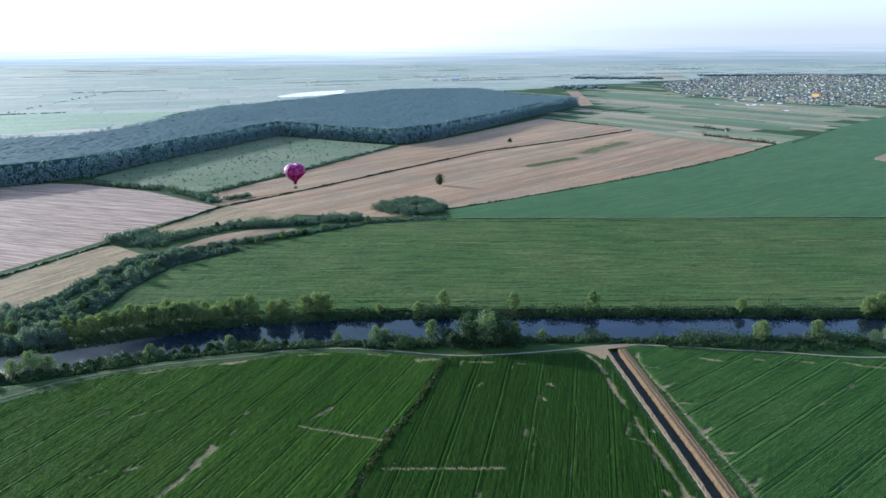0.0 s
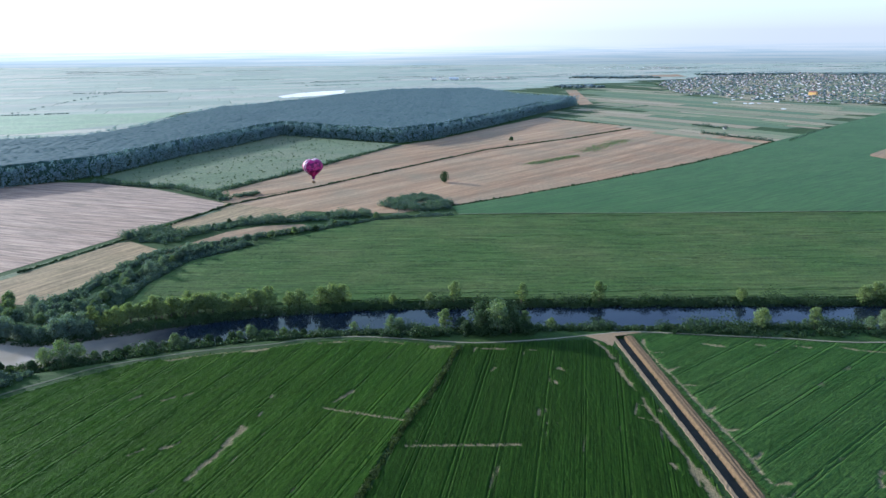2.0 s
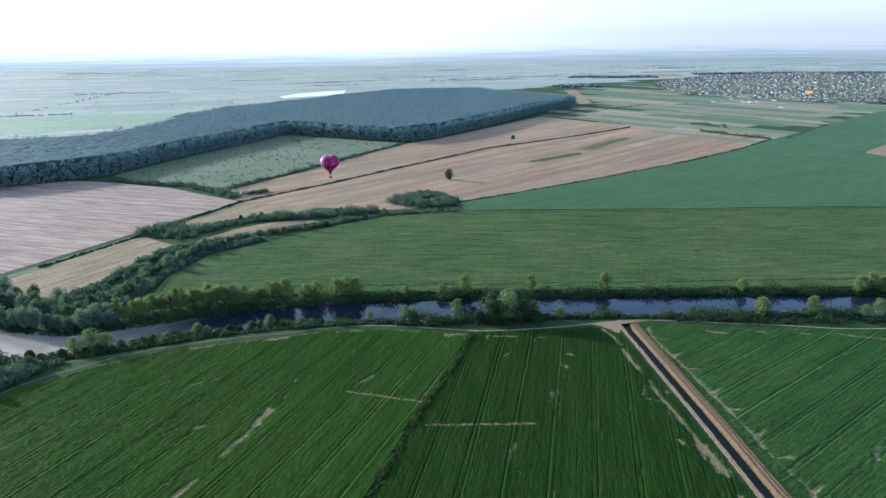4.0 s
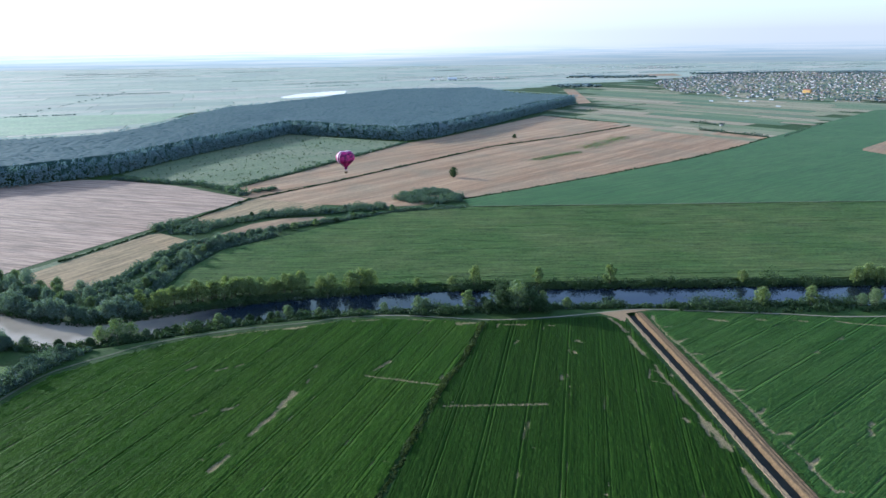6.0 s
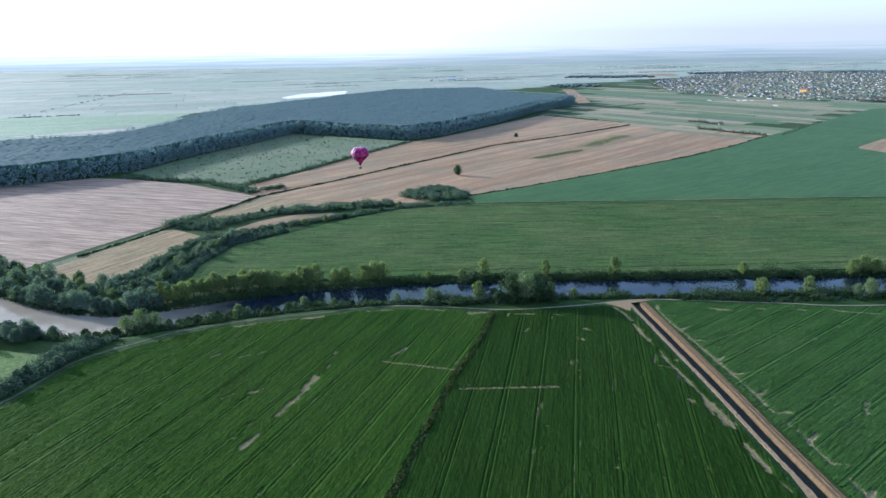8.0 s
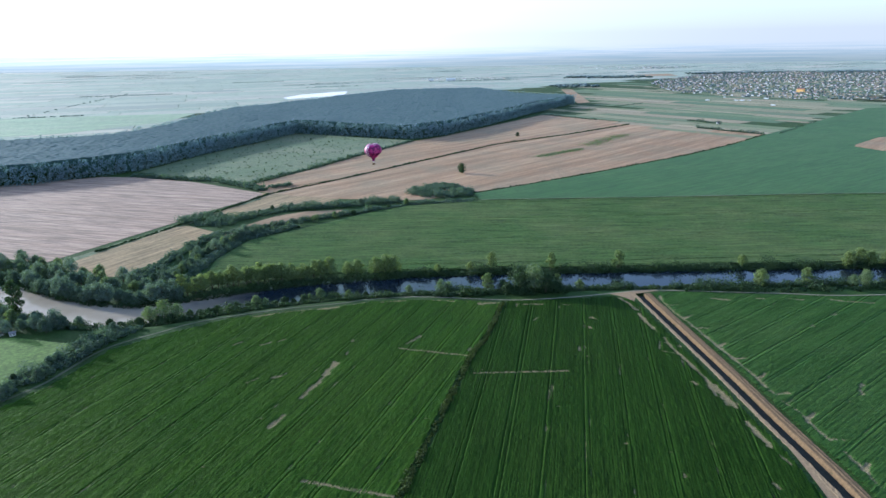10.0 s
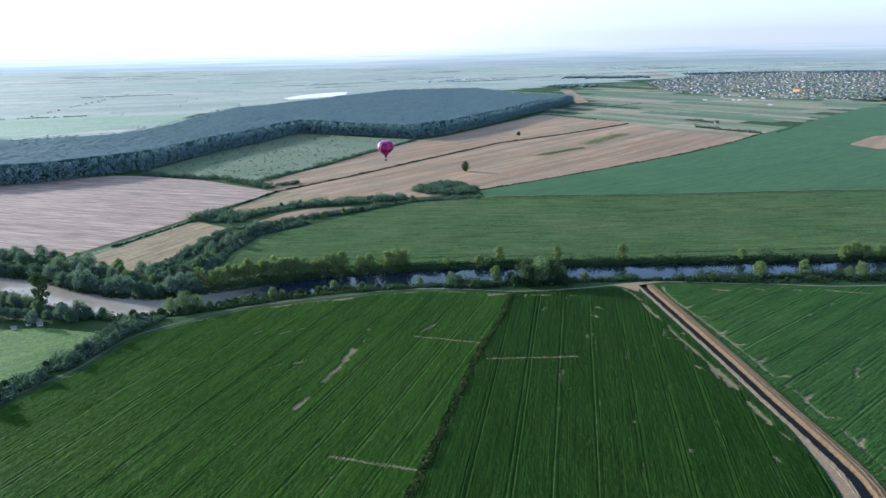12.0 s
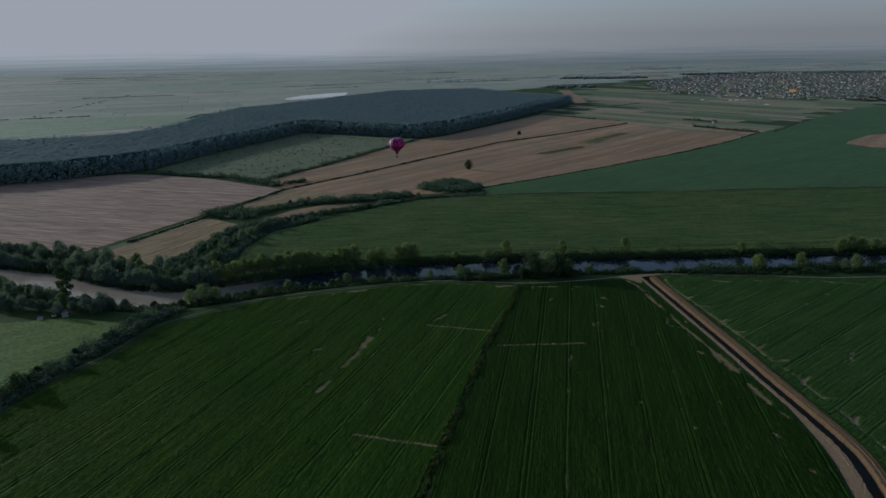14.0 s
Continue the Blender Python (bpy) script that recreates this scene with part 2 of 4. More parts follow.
M["leaf_dark"] = leaf_material("shrub_leaves", (0.016, 0.036, 0.01), (0.052, 0.084, 0.027), 0.35, 0.04)
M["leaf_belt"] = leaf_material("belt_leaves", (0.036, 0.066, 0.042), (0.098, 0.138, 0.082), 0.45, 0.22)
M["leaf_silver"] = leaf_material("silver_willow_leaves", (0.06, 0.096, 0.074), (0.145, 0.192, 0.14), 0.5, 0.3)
M["leaf_hedge"] = leaf_material("hedge_leaves", (0.014, 0.032, 0.006), (0.066, 0.09, 0.02), 0.35, 0.0)
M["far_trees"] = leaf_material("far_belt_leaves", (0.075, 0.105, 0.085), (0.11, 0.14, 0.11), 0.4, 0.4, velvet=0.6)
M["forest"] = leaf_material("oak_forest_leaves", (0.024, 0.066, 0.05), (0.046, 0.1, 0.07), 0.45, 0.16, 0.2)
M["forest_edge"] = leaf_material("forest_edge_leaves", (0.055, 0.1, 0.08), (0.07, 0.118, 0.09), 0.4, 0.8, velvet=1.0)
M["bark"] = plain_material("grey_brown_bark", (0.06, 0.045, 0.03), (0.14, 0.11, 0.08), 2.0, 0.9, 0.2, 0.5)


def water_material():
    n = Nodes("murky_river_water")
    v = n.noise(n.place, 0.05, 3)
    n.bump(n.noise(n.turned(0.1, 0.25, 0.7), 1.0, 4, 0.6), 0.05, 0.3)
    clear = n.ramp(v, (0.3, (0.007, 0.011, 0.018)), (0.7, (0.012, 0.018, 0.027)))
    mud = n.ramp(v, (0.3, (0.27, 0.22, 0.16)), (0.7, (0.34, 0.285, 0.215)))
    # the silty main stream in the west, the clear side channel in the east
    x = n.node("ShaderNodeSeparateXYZ")
    n.put(x.inputs[0], n.place)
    east = n.node("ShaderNodeMapRange")
    n.put(east.inputs[0], n.math("ADD", x.outputs["X"], n.math("MULTIPLY", v, 60.0)))
    for socket, value in ((1, -185.0), (2, -125.0), (3, 0.0), (4, 1.0)):
        east.inputs[socket].default_value = value
    return n.finish(n.mix(east.outputs[0], mud, clear), 0.05, 0.14)


M["water"] = water_material()
M["lake"] = plain_material("pale_lake_water", (0.3, 0.33, 0.35), (0.4, 0.42, 0.44), 0.01, 0.12, 0.6)


# ------------------------------------------------------------------ mesh helpers
def mesh_object(name, verts, faces, material, parent=None, smooth=False):
    me = bpy.data.meshes.new(name)
    me.from_pydata([tuple(map(float, v)) for v in verts], [], [tuple(map(int, f)) for f in faces])
    me.materials.append(material)
    if smooth:
        me.polygons.foreach_set("use_smooth", [True] * len(me.polygons))
    me.update()
    ob = new(name, me)
    ob.parent = parent
    return ob


def array_mesh(name, verts, tris, material):
    """A joined mesh straight from numpy arrays; tris may have 3 or 4 corners."""
    verts, tris = np.asarray(verts, np.float32), np.asarray(tris, np.int32)
    me = bpy.data.meshes.new(name)
    k = tris.shape[1]
    me.vertices.add(len(verts))
    me.vertices.foreach_set("co", verts.ravel())
    me.loops.add(tris.size)
    me.loops.foreach_set("vertex_index", tris.ravel())
    me.polygons.add(len(tris))
    me.polygons.foreach_set("loop_start", np.arange(0, tris.size, k, dtype=np.int32))
    me.materials.append(material)
    me.update(calc_edges=True)
    me.validate()
    return me


def part(name, bm, material, parent, label=""):
    me = bpy.data.meshes.new(name)
    bm.to_mesh(me)
    bm.free()
    me.materials.append(material)
    ob = new(name, me)
    ob.parent = parent
    if label:
        tagged(ob, label)
    return ob


def hash01(i, j, seed):
    v = np.sin(i * 127.1 + j * 311.7 + seed * 74.7) * 43758.5453
    return v - np.floor(v)


def vnoise(x, y, seed=0):
    """Smooth value noise on a unit lattice, 0 to 1."""
    i, j = np.floor(x), np.floor(y)
    u, v = x - i, y - j
    u, v = u * u * (3 - 2 * u), v * v * (3 - 2 * v)
    a, b = hash01(i, j, seed), hash01(i + 1, j, seed)
    c, d = hash01(i, j + 1, seed), hash01(i + 1, j + 1, seed)
    return (a * (1 - u) + b * u) * (1 - v) + (c * (1 - u) + d * u) * v


def inside(x, y, poly):
    """Which of the points lie in the polygon."""
    hit = np.zeros(np.shape(x), bool)
    for (x0, y0), (x1, y1) in zip(poly, poly[1:] + poly[:1]):
        cross = (y0 > y) != (y1 > y)
        hit ^= cross & (x < (x1 - x0) * (y - y0) / ((y1 - y0) or 1e-9) + x0)
    return hit


def off_line(x, y, line):
    """Distance from points to a polyline."""
    best = np.full(np.shape(x), 1e9)
    for (x0, y0), (x1, y1) in zip(line, line[1:]):
        dx, dy = x1 - x0, y1 - y0
        s = np.clip(((x - x0) * dx + (y - y0) * dy) / (dx * dx + dy * dy), 0, 1)
        best = np.minimum(best, np.hypot(x - x0 - s * dx, y - y0 - s * dy))
    return best


def along(line, step):
    """Points every step metres along a polyline, with the heading."""
    out, carry = [], 0.0
    for (x0, y0), (x1, y1) in zip(line, line[1:]):
        d = math.hypot(x1 - x0, y1 - y0)
        s = carry
        while s < d:
            out.append((x0 + (x1 - x0) * s / d, y0 + (y1 - y0) * s / d, math.atan2(y1 - y0, x1 - x0)))
            s += step
        carry = s - d
    return out


def smooth_line(line, n=6):
    """A rounded polyline through the given corners."""
    pts = [line[0]] + list(line) + [line[-1]]
    out = []
    for a, b, c, d in zip(pts, pts[1:], pts[2:], pts[3:]):
        for k in range(n):
            t = k / n
            out.append(tuple(0.5 * (2 * b[i] + (c[i] - a[i]) * t + (2 * a[i] - 5 * b[i] + 4 * c[i] - d[i]) * t * t + (3 * b[i] - a[i] - 3 * c[i] + d[i]) * t ** 3) for i in (0, 1)))
    return out + [line[-1]]


# ------------------------------------------------------------------ plan
RIVER = smooth_line([(1500, 372), (900, 362), (420, 356), (236, 353), (75, 351), (-35, 347), (-97, 340), (-140, 330), (-174, 317), (-200, 305), (-228, 296), (-250, 297), (-275, 306), (-302, 320), (-332, 337), (-365, 347), (-420, 372), (-600, 470), (-900, 560)])
DITCH = smooth_line([(77, 319), (80, 287), (83.5, 250), (87, 212), (90, 172), (93.5, 133), (94, 112), (90, 92), (82, 60)])
TRACK = smooth_line([(-250, 150), (-247, 172), (-240, 190), (-229, 210), (-219, 246), (-198, 268), (-180, 283), (-142, 299), (-106, 308), (-90, 314), (-62, 318), (-33, 315), (-8, 311), (11, 311), (39, 315), (69, 322), (81, 324.5), (99, 324), (140, 319), (167, 316), (193, 312), (230, 312), (420, 318)])
HEDGE = smooth_line([(-7, 306), (-19, 259), (-28, 235), (-38, 198), (-50, 151), (-58, 121), (-66, 90), (-74, 60)])


def ground_height(x, y):
    h = -5.0 * np.clip(1.25 - off_line(x, y, RIVER) / 20.0, 0, 1) ** 0.8
    return h - 3.0 * np.clip(1.6 - off_line(x - 2.0, y, DITCH) / 2.2, 0, 1)


def ticks(*spans):
    out = []
    for a, b, step in spans:
        out += list(np.arange(a, b, step))
    return np.array(out + [spans[-1][1]], float)


gx = ticks((-6000, -1000, 300), (-1000, -480, 20), (-480, 66, 4), (66, 108, 1.0), (108, 460, 5), (460, 1000, 30), (1000, 6000, 300))
gy = ticks((-1500, 40, 110), (40, 240, 6), (240, 400, 3), (400, 600, 20), (600, 1200, 60), (1200, 6000, 250))
GX, GY = np.meshgrid(gx, gy)
GZ = ground_height(GX, GY)
idx = np.arange(GX.size).reshape(GX.shape)
quads = np.stack([idx[:-1, :-1], idx[:-1, 1:], idx[1:, 1:], idx[1:, :-1]], -1).reshape(-1, 4)
me = array_mesh("ground", np.stack([GX, GY, GZ], -1).reshape(-1, 3), quads, M["ground"])
me.polygons.foreach_set("use_smooth", [True] * len(me.polygons))
tagged(new("ground", me), "flat green and straw-coloured river plain of grass and soil", "ground", kind="structure")


def ribbon(name, line, half, z, material, label, category, wobble=0.0):
    """A strip of constant half width that follows a line."""
    v, f = [], []
    n = len(line)
    for k, (x, y) in enumerate(line):
        x0, y0 = line[max(k - 1, 0)]
        x1, y1 = line[min(k + 1, n - 1)]
        d = math.hypot(x1 - x0, y1 - y0) or 1
        nx, ny = -(y1 - y0) / d, (x1 - x0) / d
        w0, w1 = (half * (1 + wobble * (random.random() - 0.5) * 2) for _ in "ab")
        for s in (-w0, 0, w1):
            v.append((x + nx * s, y + ny * s, z + (0.06 if s == 0 else 0)))
        if k:
            a = 3 * k
            f += [(a - 3, a, a + 1, a - 2), (a - 2, a + 1, a + 2, a - 1)]
    ob = mesh_object(name, v, f, material)
    return tagged(ob, label, category, kind="structure")


ribbon("river_water", RIVER, 22, -2.0, M["water"], "still dark-blue and brown river water between overgrown banks", "river")
ribbon("farm_track_west", TRACK[:60], 0.75, 0.12, M["grassy_track"], "grassy shaded wheel track under the trees", "track", 0.3)
ribbon("farm_track", TRACK[59:], 0.5, 0.12, M["track"], "pale dusty dirt track along the river bank", "track", 0.25)


ribbon("grass_verge", smooth_line([(-322, 398), (-310, 424), (-274, 509), (-250, 570), (-229, 632)]), 4.6, 0.16, M["scrub"], "pale grassy verge along a field ditch", "verge", 0.12)


def flat_field(name, poly, z, material, label, step=12.0, lumps=0.15):
    """A field that covers a polygon, cut from a fine grid along straight boundaries, with a gently uneven surface."""
    bm = bmesh.new()
    bm.faces.new([bm.verts.new((x, y, 0)) for x, y in poly])
    xs, ys = [p[0] for p in poly], [p[1] for p in poly]
    for axis, lo, hi in ((0, min(xs), max(xs)), (1, min(ys), max(ys))):
        stride = max(step, (hi - lo) / 40)
        c = lo + stride
        while c < hi - 1:
            co, no = [0, 0, 0], [0, 0, 0]
            co[axis], no[axis] = c, 1
            bmesh.ops.bisect_plane(bm, geom=bm.verts[:] + bm.edges[:] + bm.faces[:], plane_co=co, plane_no=no)
            c += stride
    for v in bm.verts:
        v.co.z = z + lumps * noise.noise(v.co * 0.05)
    bmesh.ops.recalc_face_normals(bm, faces=bm.faces[:])
    if sum(f.normal.z for f in bm.faces) < 0:
        bmesh.ops.reverse_faces(bm, faces=bm.faces[:])
    ob = part(name, bm, material, None)
    return tagged(ob, label, "field", kind="structure")


BIG = [(-205, 362), (-210, 400), (-199, 452), (-157, 494), (-110, 545), (-79, 568), (-40, 580), (0, 588), (378, 596), (900, 606), (900, 386), (250, 378), (128, 376), (-4, 372), (-60, 368), (-110, 366), (-150, 358)]
flat_field("field_big", BIG, 0.5, M["big"], "wide flat field of green maize in faint rows")
DARK = [(-6, 591), (-12, 620), (50, 665), (113, 712), (185, 769), (299, 862), (395, 955), (486, 1055), (690, 1264), (912, 1490), (1900, 1700), (1900, 620), (900, 609), (378, 599)]
flat_field("field_dark", DARK, 0.7, M["dark"], "dark bluish-green crop field beyond the maize")
TAN = [(-243, 646), (-162, 714), (-78, 828), (40, 988), (171, 1097), (313, 1237), (405, 1170), (486, 1060), (395, 958), (299, 866), (185, 773), (113, 716), (50, 669), (-14, 626), (-60, 596), (-88, 595), (-152, 605), (-199, 622)]
flat_field("field_stubble", TAN, 0.25, M["tan"], "reddish-tan harvested wheat field in long streaks")
UPPER = [(-236, 652), (-258, 692), (-205, 794), (-161, 892), (-92, 1040), (-47, 1088), (47, 1240), (175, 1445), (300, 1290), (309, 1241), (167, 1099), (36, 990), (-82, 830), (-166, 716)]
flat_field("field_stubble_east", [(552, 912), (562, 928), (642, 1004), (1100, 1150), (1100, 780), (565, 868)], 0.95, M["tan"], "pale harvested field beyond the dark crop")
flat_field("field_stubble_upper", UPPER, 0.25, M["tan"], "tan stubble field along the forest edge")
PLOUGH = [(-700, 600), (-560, 700), (-462, 748), (-419, 742), (-333, 706), (-228, 632), (-258, 576), (-290, 499), (-335, 398), (-404, 420), (-560, 480)]
flat_field("field_ploughed", PLOUGH, 0.2, M["plough"], "pinkish-grey ploughed stubble field with fine furrows")
TRI = [(-322, 384), (-277, 497), (-268, 502), (-232, 476), (-240, 425), (-250, 386), (-260, 362), (-290, 367)]
flat_field("field_straw", TRI, 0.22, M["straw"], "straw-coloured mown field beside the tree belt")
flat_field("field_straw_strip", [(-266, 545), (-249, 572), (-230, 606), (-238, 640), (-199, 626), (-150, 604), (-150, 582), (-197, 575), (-214, 560), (-236, 518), (-252, 526)], 0.22, M["straw"], "narrow straw-coloured strip between hedges")
flat_field("field_stubble_strip", [(-232, 470), (-222, 490), (-199, 532), (-175, 550), (-142, 556), (-126, 540), (-180, 512), (-201, 492), (-222, 462)], 0.22, M["tan"], "narrow tan strip inside the tree belt")
SCRUB = [(-430, 780), (-392, 928), (-348, 1040), (-312, 1164), (-193, 1099), (-97, 1048), (-165, 896), (-209, 800), (-265, 706), (-305, 698)]
flat_field("pasture", SCRUB, 0.3, M["scrub"], "grey-green rough pasture dotted with small bushes")
flat_field("meadow", [(-420, 215), (-330, 252), (-276, 262), (-236, 252), (-244, 222), (-254, 186), (-272, 130), (-420, 120)], 0.3, M["meadow"], "bright green meadow beside the river wood")


flat_field("field_stubble_far", [(355, 2303), (392, 2300), (342, 1760), (304, 1730)], 0.6, M["tan"], "pale tan field behind the end of the forest")
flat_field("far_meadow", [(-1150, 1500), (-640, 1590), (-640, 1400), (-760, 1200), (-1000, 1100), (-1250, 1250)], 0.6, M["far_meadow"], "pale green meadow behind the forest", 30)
flat_field("field_red_far", [(833, 3329), (1074, 3421), (1040, 3188), (817, 3161)], 0.8, M["tan"], "reddish bare field beyond the town")


# ------------------------------------------------------------------ crops in the foreground
def crop_field(name, poly, angle, height, material, label, spacing=1.05, along_step=1.3, tram=15.6, bare=(), seed=1, ragged=0.4, groove=0.1):
    """A standing crop in rows: ridges of leaves, wheel tracks left open, thin and bare patches where the soil shows."""
    ca, sa = math.cos(angle), math.sin(angle)
    px, py = np.array([p[0] for p in poly]), np.array([p[1] for p in poly])
    pu, pv = px * ca + py * sa, -px * sa + py * ca
    u = np.arange(pu.min(), pu.max(), along_step)
    v = np.arange(pv.min(), pv.max(), spacing / 2)
    kind = np.where(np.arange(len(v)) % 2 == 0, 0.45, 1.0)
    # wheel tracks: a narrow cut on either side of each lane's middle
    cuts = (np.arange(math.floor(pv.min() / tram), math.ceil(pv.max() / tram) + 1)[:, None] * tram + np.array((-0.95, 0.95))).ravel()
    clear = np.abs(v[:, None] - cuts[None]).min(1) > 0.42
    v = np.concatenate([v[clear], cuts - 0.17, cuts, cuts + 0.17])
    kind = np.concatenate([kind[clear], np.full(len(cuts), 0.8), np.full(len(cuts), -1.0), np.full(len(cuts), 0.8)])
    order = np.argsort(v)
    v, kind = v[order], kind[order][:, None]
    U, V = np.meshgrid(u, v)
    rng = np.random.default_rng(seed)
    jit = rng.random(U.shape)
    U = U + (jit - 0.5) * along_step * 0.7
    V = V + 0.25 * spacing * (vnoise(U / 30, V / 3, seed) - 0.5)
    X, Y = U * ca - V * sa, U * sa + V * ca
    vig = 0.9 + 0.2 * vnoise(U / 22, V / 6, seed + 3)
    Z = height * vig * np.abs(kind) * (1 - ragged / 2 + ragged * rng.random(U.shape))
    lane = np.round(v[:, None] / tram) + 0 * U
    thin = vnoise(U / 14 + 9 * lane, lane * 3.1, seed + 5) < 0.85 + 0.4 * hash01(lane, lane * 0 + 3, seed)
    Z = np.where((kind < 0) & thin, groove * Z, Z)
    worn = np.zeros(U.shape)
    patch = vnoise(X / 7, Y / 7, seed + 11) * 0.6 + vnoise(X / 2.2, Y / 2.2, seed + 12) * 0.4
    worn = np.maximum(worn, np.clip((patch - 0.85) * 7, 0, 0.9))
    streak = vnoise(U / 9 + 5 * lane, V / 1.6, seed + 31)
    worn = np.maximum(worn, np.where(np.abs(V - lane * tram) < 1.4, np.clip((streak - 0.78) * 4, 0, 0.75), 0))
    worn = np.maximum(worn, np.where(kind < 0, np.clip((streak - 0.3) * 1.2, 0, 0.6), 0))
    for line, width in bare:
        d = off_line(X, Y, line) / (width * (1.1 if len(line) > 2 else 1.2)) + (0.9 if len(line) > 2 else 0.45) * (vnoise(X / 1.4, Y / 1.4, seed + 21) - 0.5) + (0.7 if len(line) > 2 else 0.2) * (vnoise(X / 6.5, Y / 6.5, seed + 23) - 0.45)
        worn = np.maximum(worn, np.clip(1.2 - d, 0, 0.85 if len(line) > 2 else 1))
    Z = Z * (1 - 0.85 * np.clip(worn * 1.4, 0, 1)) + 0.05
    keep = inside(X, Y, poly)
    idx = np.arange(U.size).reshape(U.shape)
    q = np.stack([idx[:-1, :-1], idx[:-1, 1:], idx[1:, 1:], idx[1:, :-1]], -1)
    ok = keep[:-1, :-1] & keep[:-1, 1:] & keep[1:, 1:] & keep[1:, :-1]
    q = q[ok]
    used = np.unique(q)
    back = np.full(U.size, -1)
    back[used] = np.arange(len(used))
    me = array_mesh(name, np.stack([X, Y, Z], -1).reshape(-1, 3)[used], back[q], material)
    me.attributes.new("bare", "FLOAT", "POINT").data.foreach_set("value", worn.reshape(-1)[used].astype(np.float32))
    return tagged(new(name, me), label, "crop", kind="stuff")


MAIZE = [(-203, 366), (-207, 400), (-197, 450), (-155, 492), (-108, 543), (-77, 566), (-40, 578), (0, 586), (460, 596), (460, 385), (250, 379), (128, 377), (-4, 373), (-60, 369), (-110, 367), (-150, 359)]
ribbon("field_track", [(x, 589.2 + 0.0205 * x + 0.5 * math.sin(x / 40)) for x in range(-6, 900, 14)], 1.0, 1.05, M["scrub"], "pale grassy strip between two crop fields", "track", 0.35)
crop_field("maize", MAIZE, 0.03, 1.1, M["big"], "wide flat stand of green maize in faint rows", spacing=2.4, along_step=1.7, tram=64.0, seed=9, ragged=0.45, groove=0.8)


def shifted(line, dx, dy=0.0):
    return [(x + dx, y + dy) for x, y in line]


LEFT = [(-7 - 1.6, 307), (-33, 311), (-62, 314), (-90, 310), (-106, 304), (-140, 295), (-166, 286), (-194, 265), (-215, 245), (-224, 210), (-235, 187), (-243, 170), (-247, 140), (-247, 60)] + shifted(HEDGE, -1.5)[::-1]
MID = shifted(HEDGE, 1.5) + [(-50, 60), (66, 60)] + [(x - 5.4 - 3.0 * min(1, max(0, (150 - y) / 36)), y) for x, y in DITCH if 62 < y < 306][::-1] + [(66, 312), (60, 315), (39, 312.5), (11, 308.5), (-4, 308.5)]
RIGHT = [(86, 320)] + [(x + 8.9, y) for x, y in DITCH if y < 314] + [(130, 60), (310, 60), (310, 312), (230, 309.5), (193, 309.5), (167, 313.5), (140, 316.5), (99, 321.5)]
# bare ground: short straight scrapes, and ragged worn lines where machines turn
WEST_BARE = [([(-66, 243), (-29, 233)], 0.9), ([(-96, 227), (-98, 220), (-99, 214)], 2.0), ([(-99, 212), (-102, 204), (-106, 192)], 1.5), ([(-110, 178), (-112, 173), (-114, 168)], 1.5), ([(-93, 132), (-58, 122)], 0.95), ([(-62, 248), (-58, 254), (-55, 258)], 1.0), ([(-123, 212), (-120, 213), (-118, 216)], 1.4), ([(-138, 249), (-136, 250), (-134, 252)], 0.9), ([(-130, 253), (-128, 255), (-127, 256)], 0.9), ([(-92, 236), (-91.7, 238), (-91, 240)], 0.8), ([(-91, 252), (-90.8, 253), (-90.5, 254)], 1.0), ([(-134, 207), (-132, 209), (-130, 211)], 1.0), ([(-153, 249), (-151, 251), (-149, 253)], 0.9), ([(-142, 293), (-106, 303), (-90, 309)], 0.9), ([(-62, 313), (-48, 312), (-40, 311)], 0.8), ([(-20.5, 304.5), (-15.4, 305.3), (-9.4, 307)], 2.5), ([(-80, 309), (-72, 310.5), (-66, 311)], 1.3), ([(-49, 311), (-42, 310.5), (-37, 309.5)], 1.2), ([(-117, 298.5), (-111, 300), (-106, 302)], 1.3), ([(-153, 288.5), (-147, 290), (-143, 291.5)], 1.3)]
crop_field("crop_west", LEFT, ROW_L, 0.65, M["cropL"], "dense dark-green crop in rows with wheel tracks and bare streaks", bare=WEST_BARE, seed=2, groove=0.4, ragged=0.65)
MID_BARE = [([(-28, 214.5), (16, 215.5)], 1.0), ([(7.7, 277.7), (9, 279.5), (10.3, 281.4)], 1.0), ([(39.5, 280.5), (41.1, 281.5), (42.6, 278.4)], 1.5), ([(37, 268.5), (37.2, 267.4), (37.2, 266)], 1.0), ([(26.7, 242), (26.2, 240), (25.9, 238)], 1.2), ([(1, 298.6), (0.8, 303.7), (7.2, 302.7), (15.9, 302.5)], 1.3), ([(28, 302), (30.3, 301.2), (32, 301)], 0.8), ([(64, 313), (68, 300), (68.9, 292)], 1.4), ([(69, 286), (69.7, 276.3), (70.9, 267.4), (71.9, 259.6)], 1.7), ([(73.2, 252.2), (73, 240.7), (73.7, 235.8), (75.8, 224.1), (77.9, 208), (78.4, 199)], 1.3), ([(66.7, 239), (69.4, 247.1), (72.3, 245.7)], 0.7), ([(67.5, 235.9), (71.2, 234.6), (74.2, 231.6)], 0.8), ([(71, 203.2), (71.6, 202.6), (72, 201)], 1.2), ([(78.6, 199), (79.6, 194), (80.4, 188.9), (80.6, 182)], 2.4), ([(77.9, 201), (77, 193.5), (76.6, 190)], 0.8), ([(81, 168), (81.1, 160.5), (82.6, 149.9)], 1.6), ([(83, 144.3), (84, 141), (84.8, 138.9)], 0.8), ([(73, 127.4), (73.6, 125.5), (73.9, 124)], 1.1), ([(74.6, 104), (75, 103), (75.4, 102)], 1.0)]
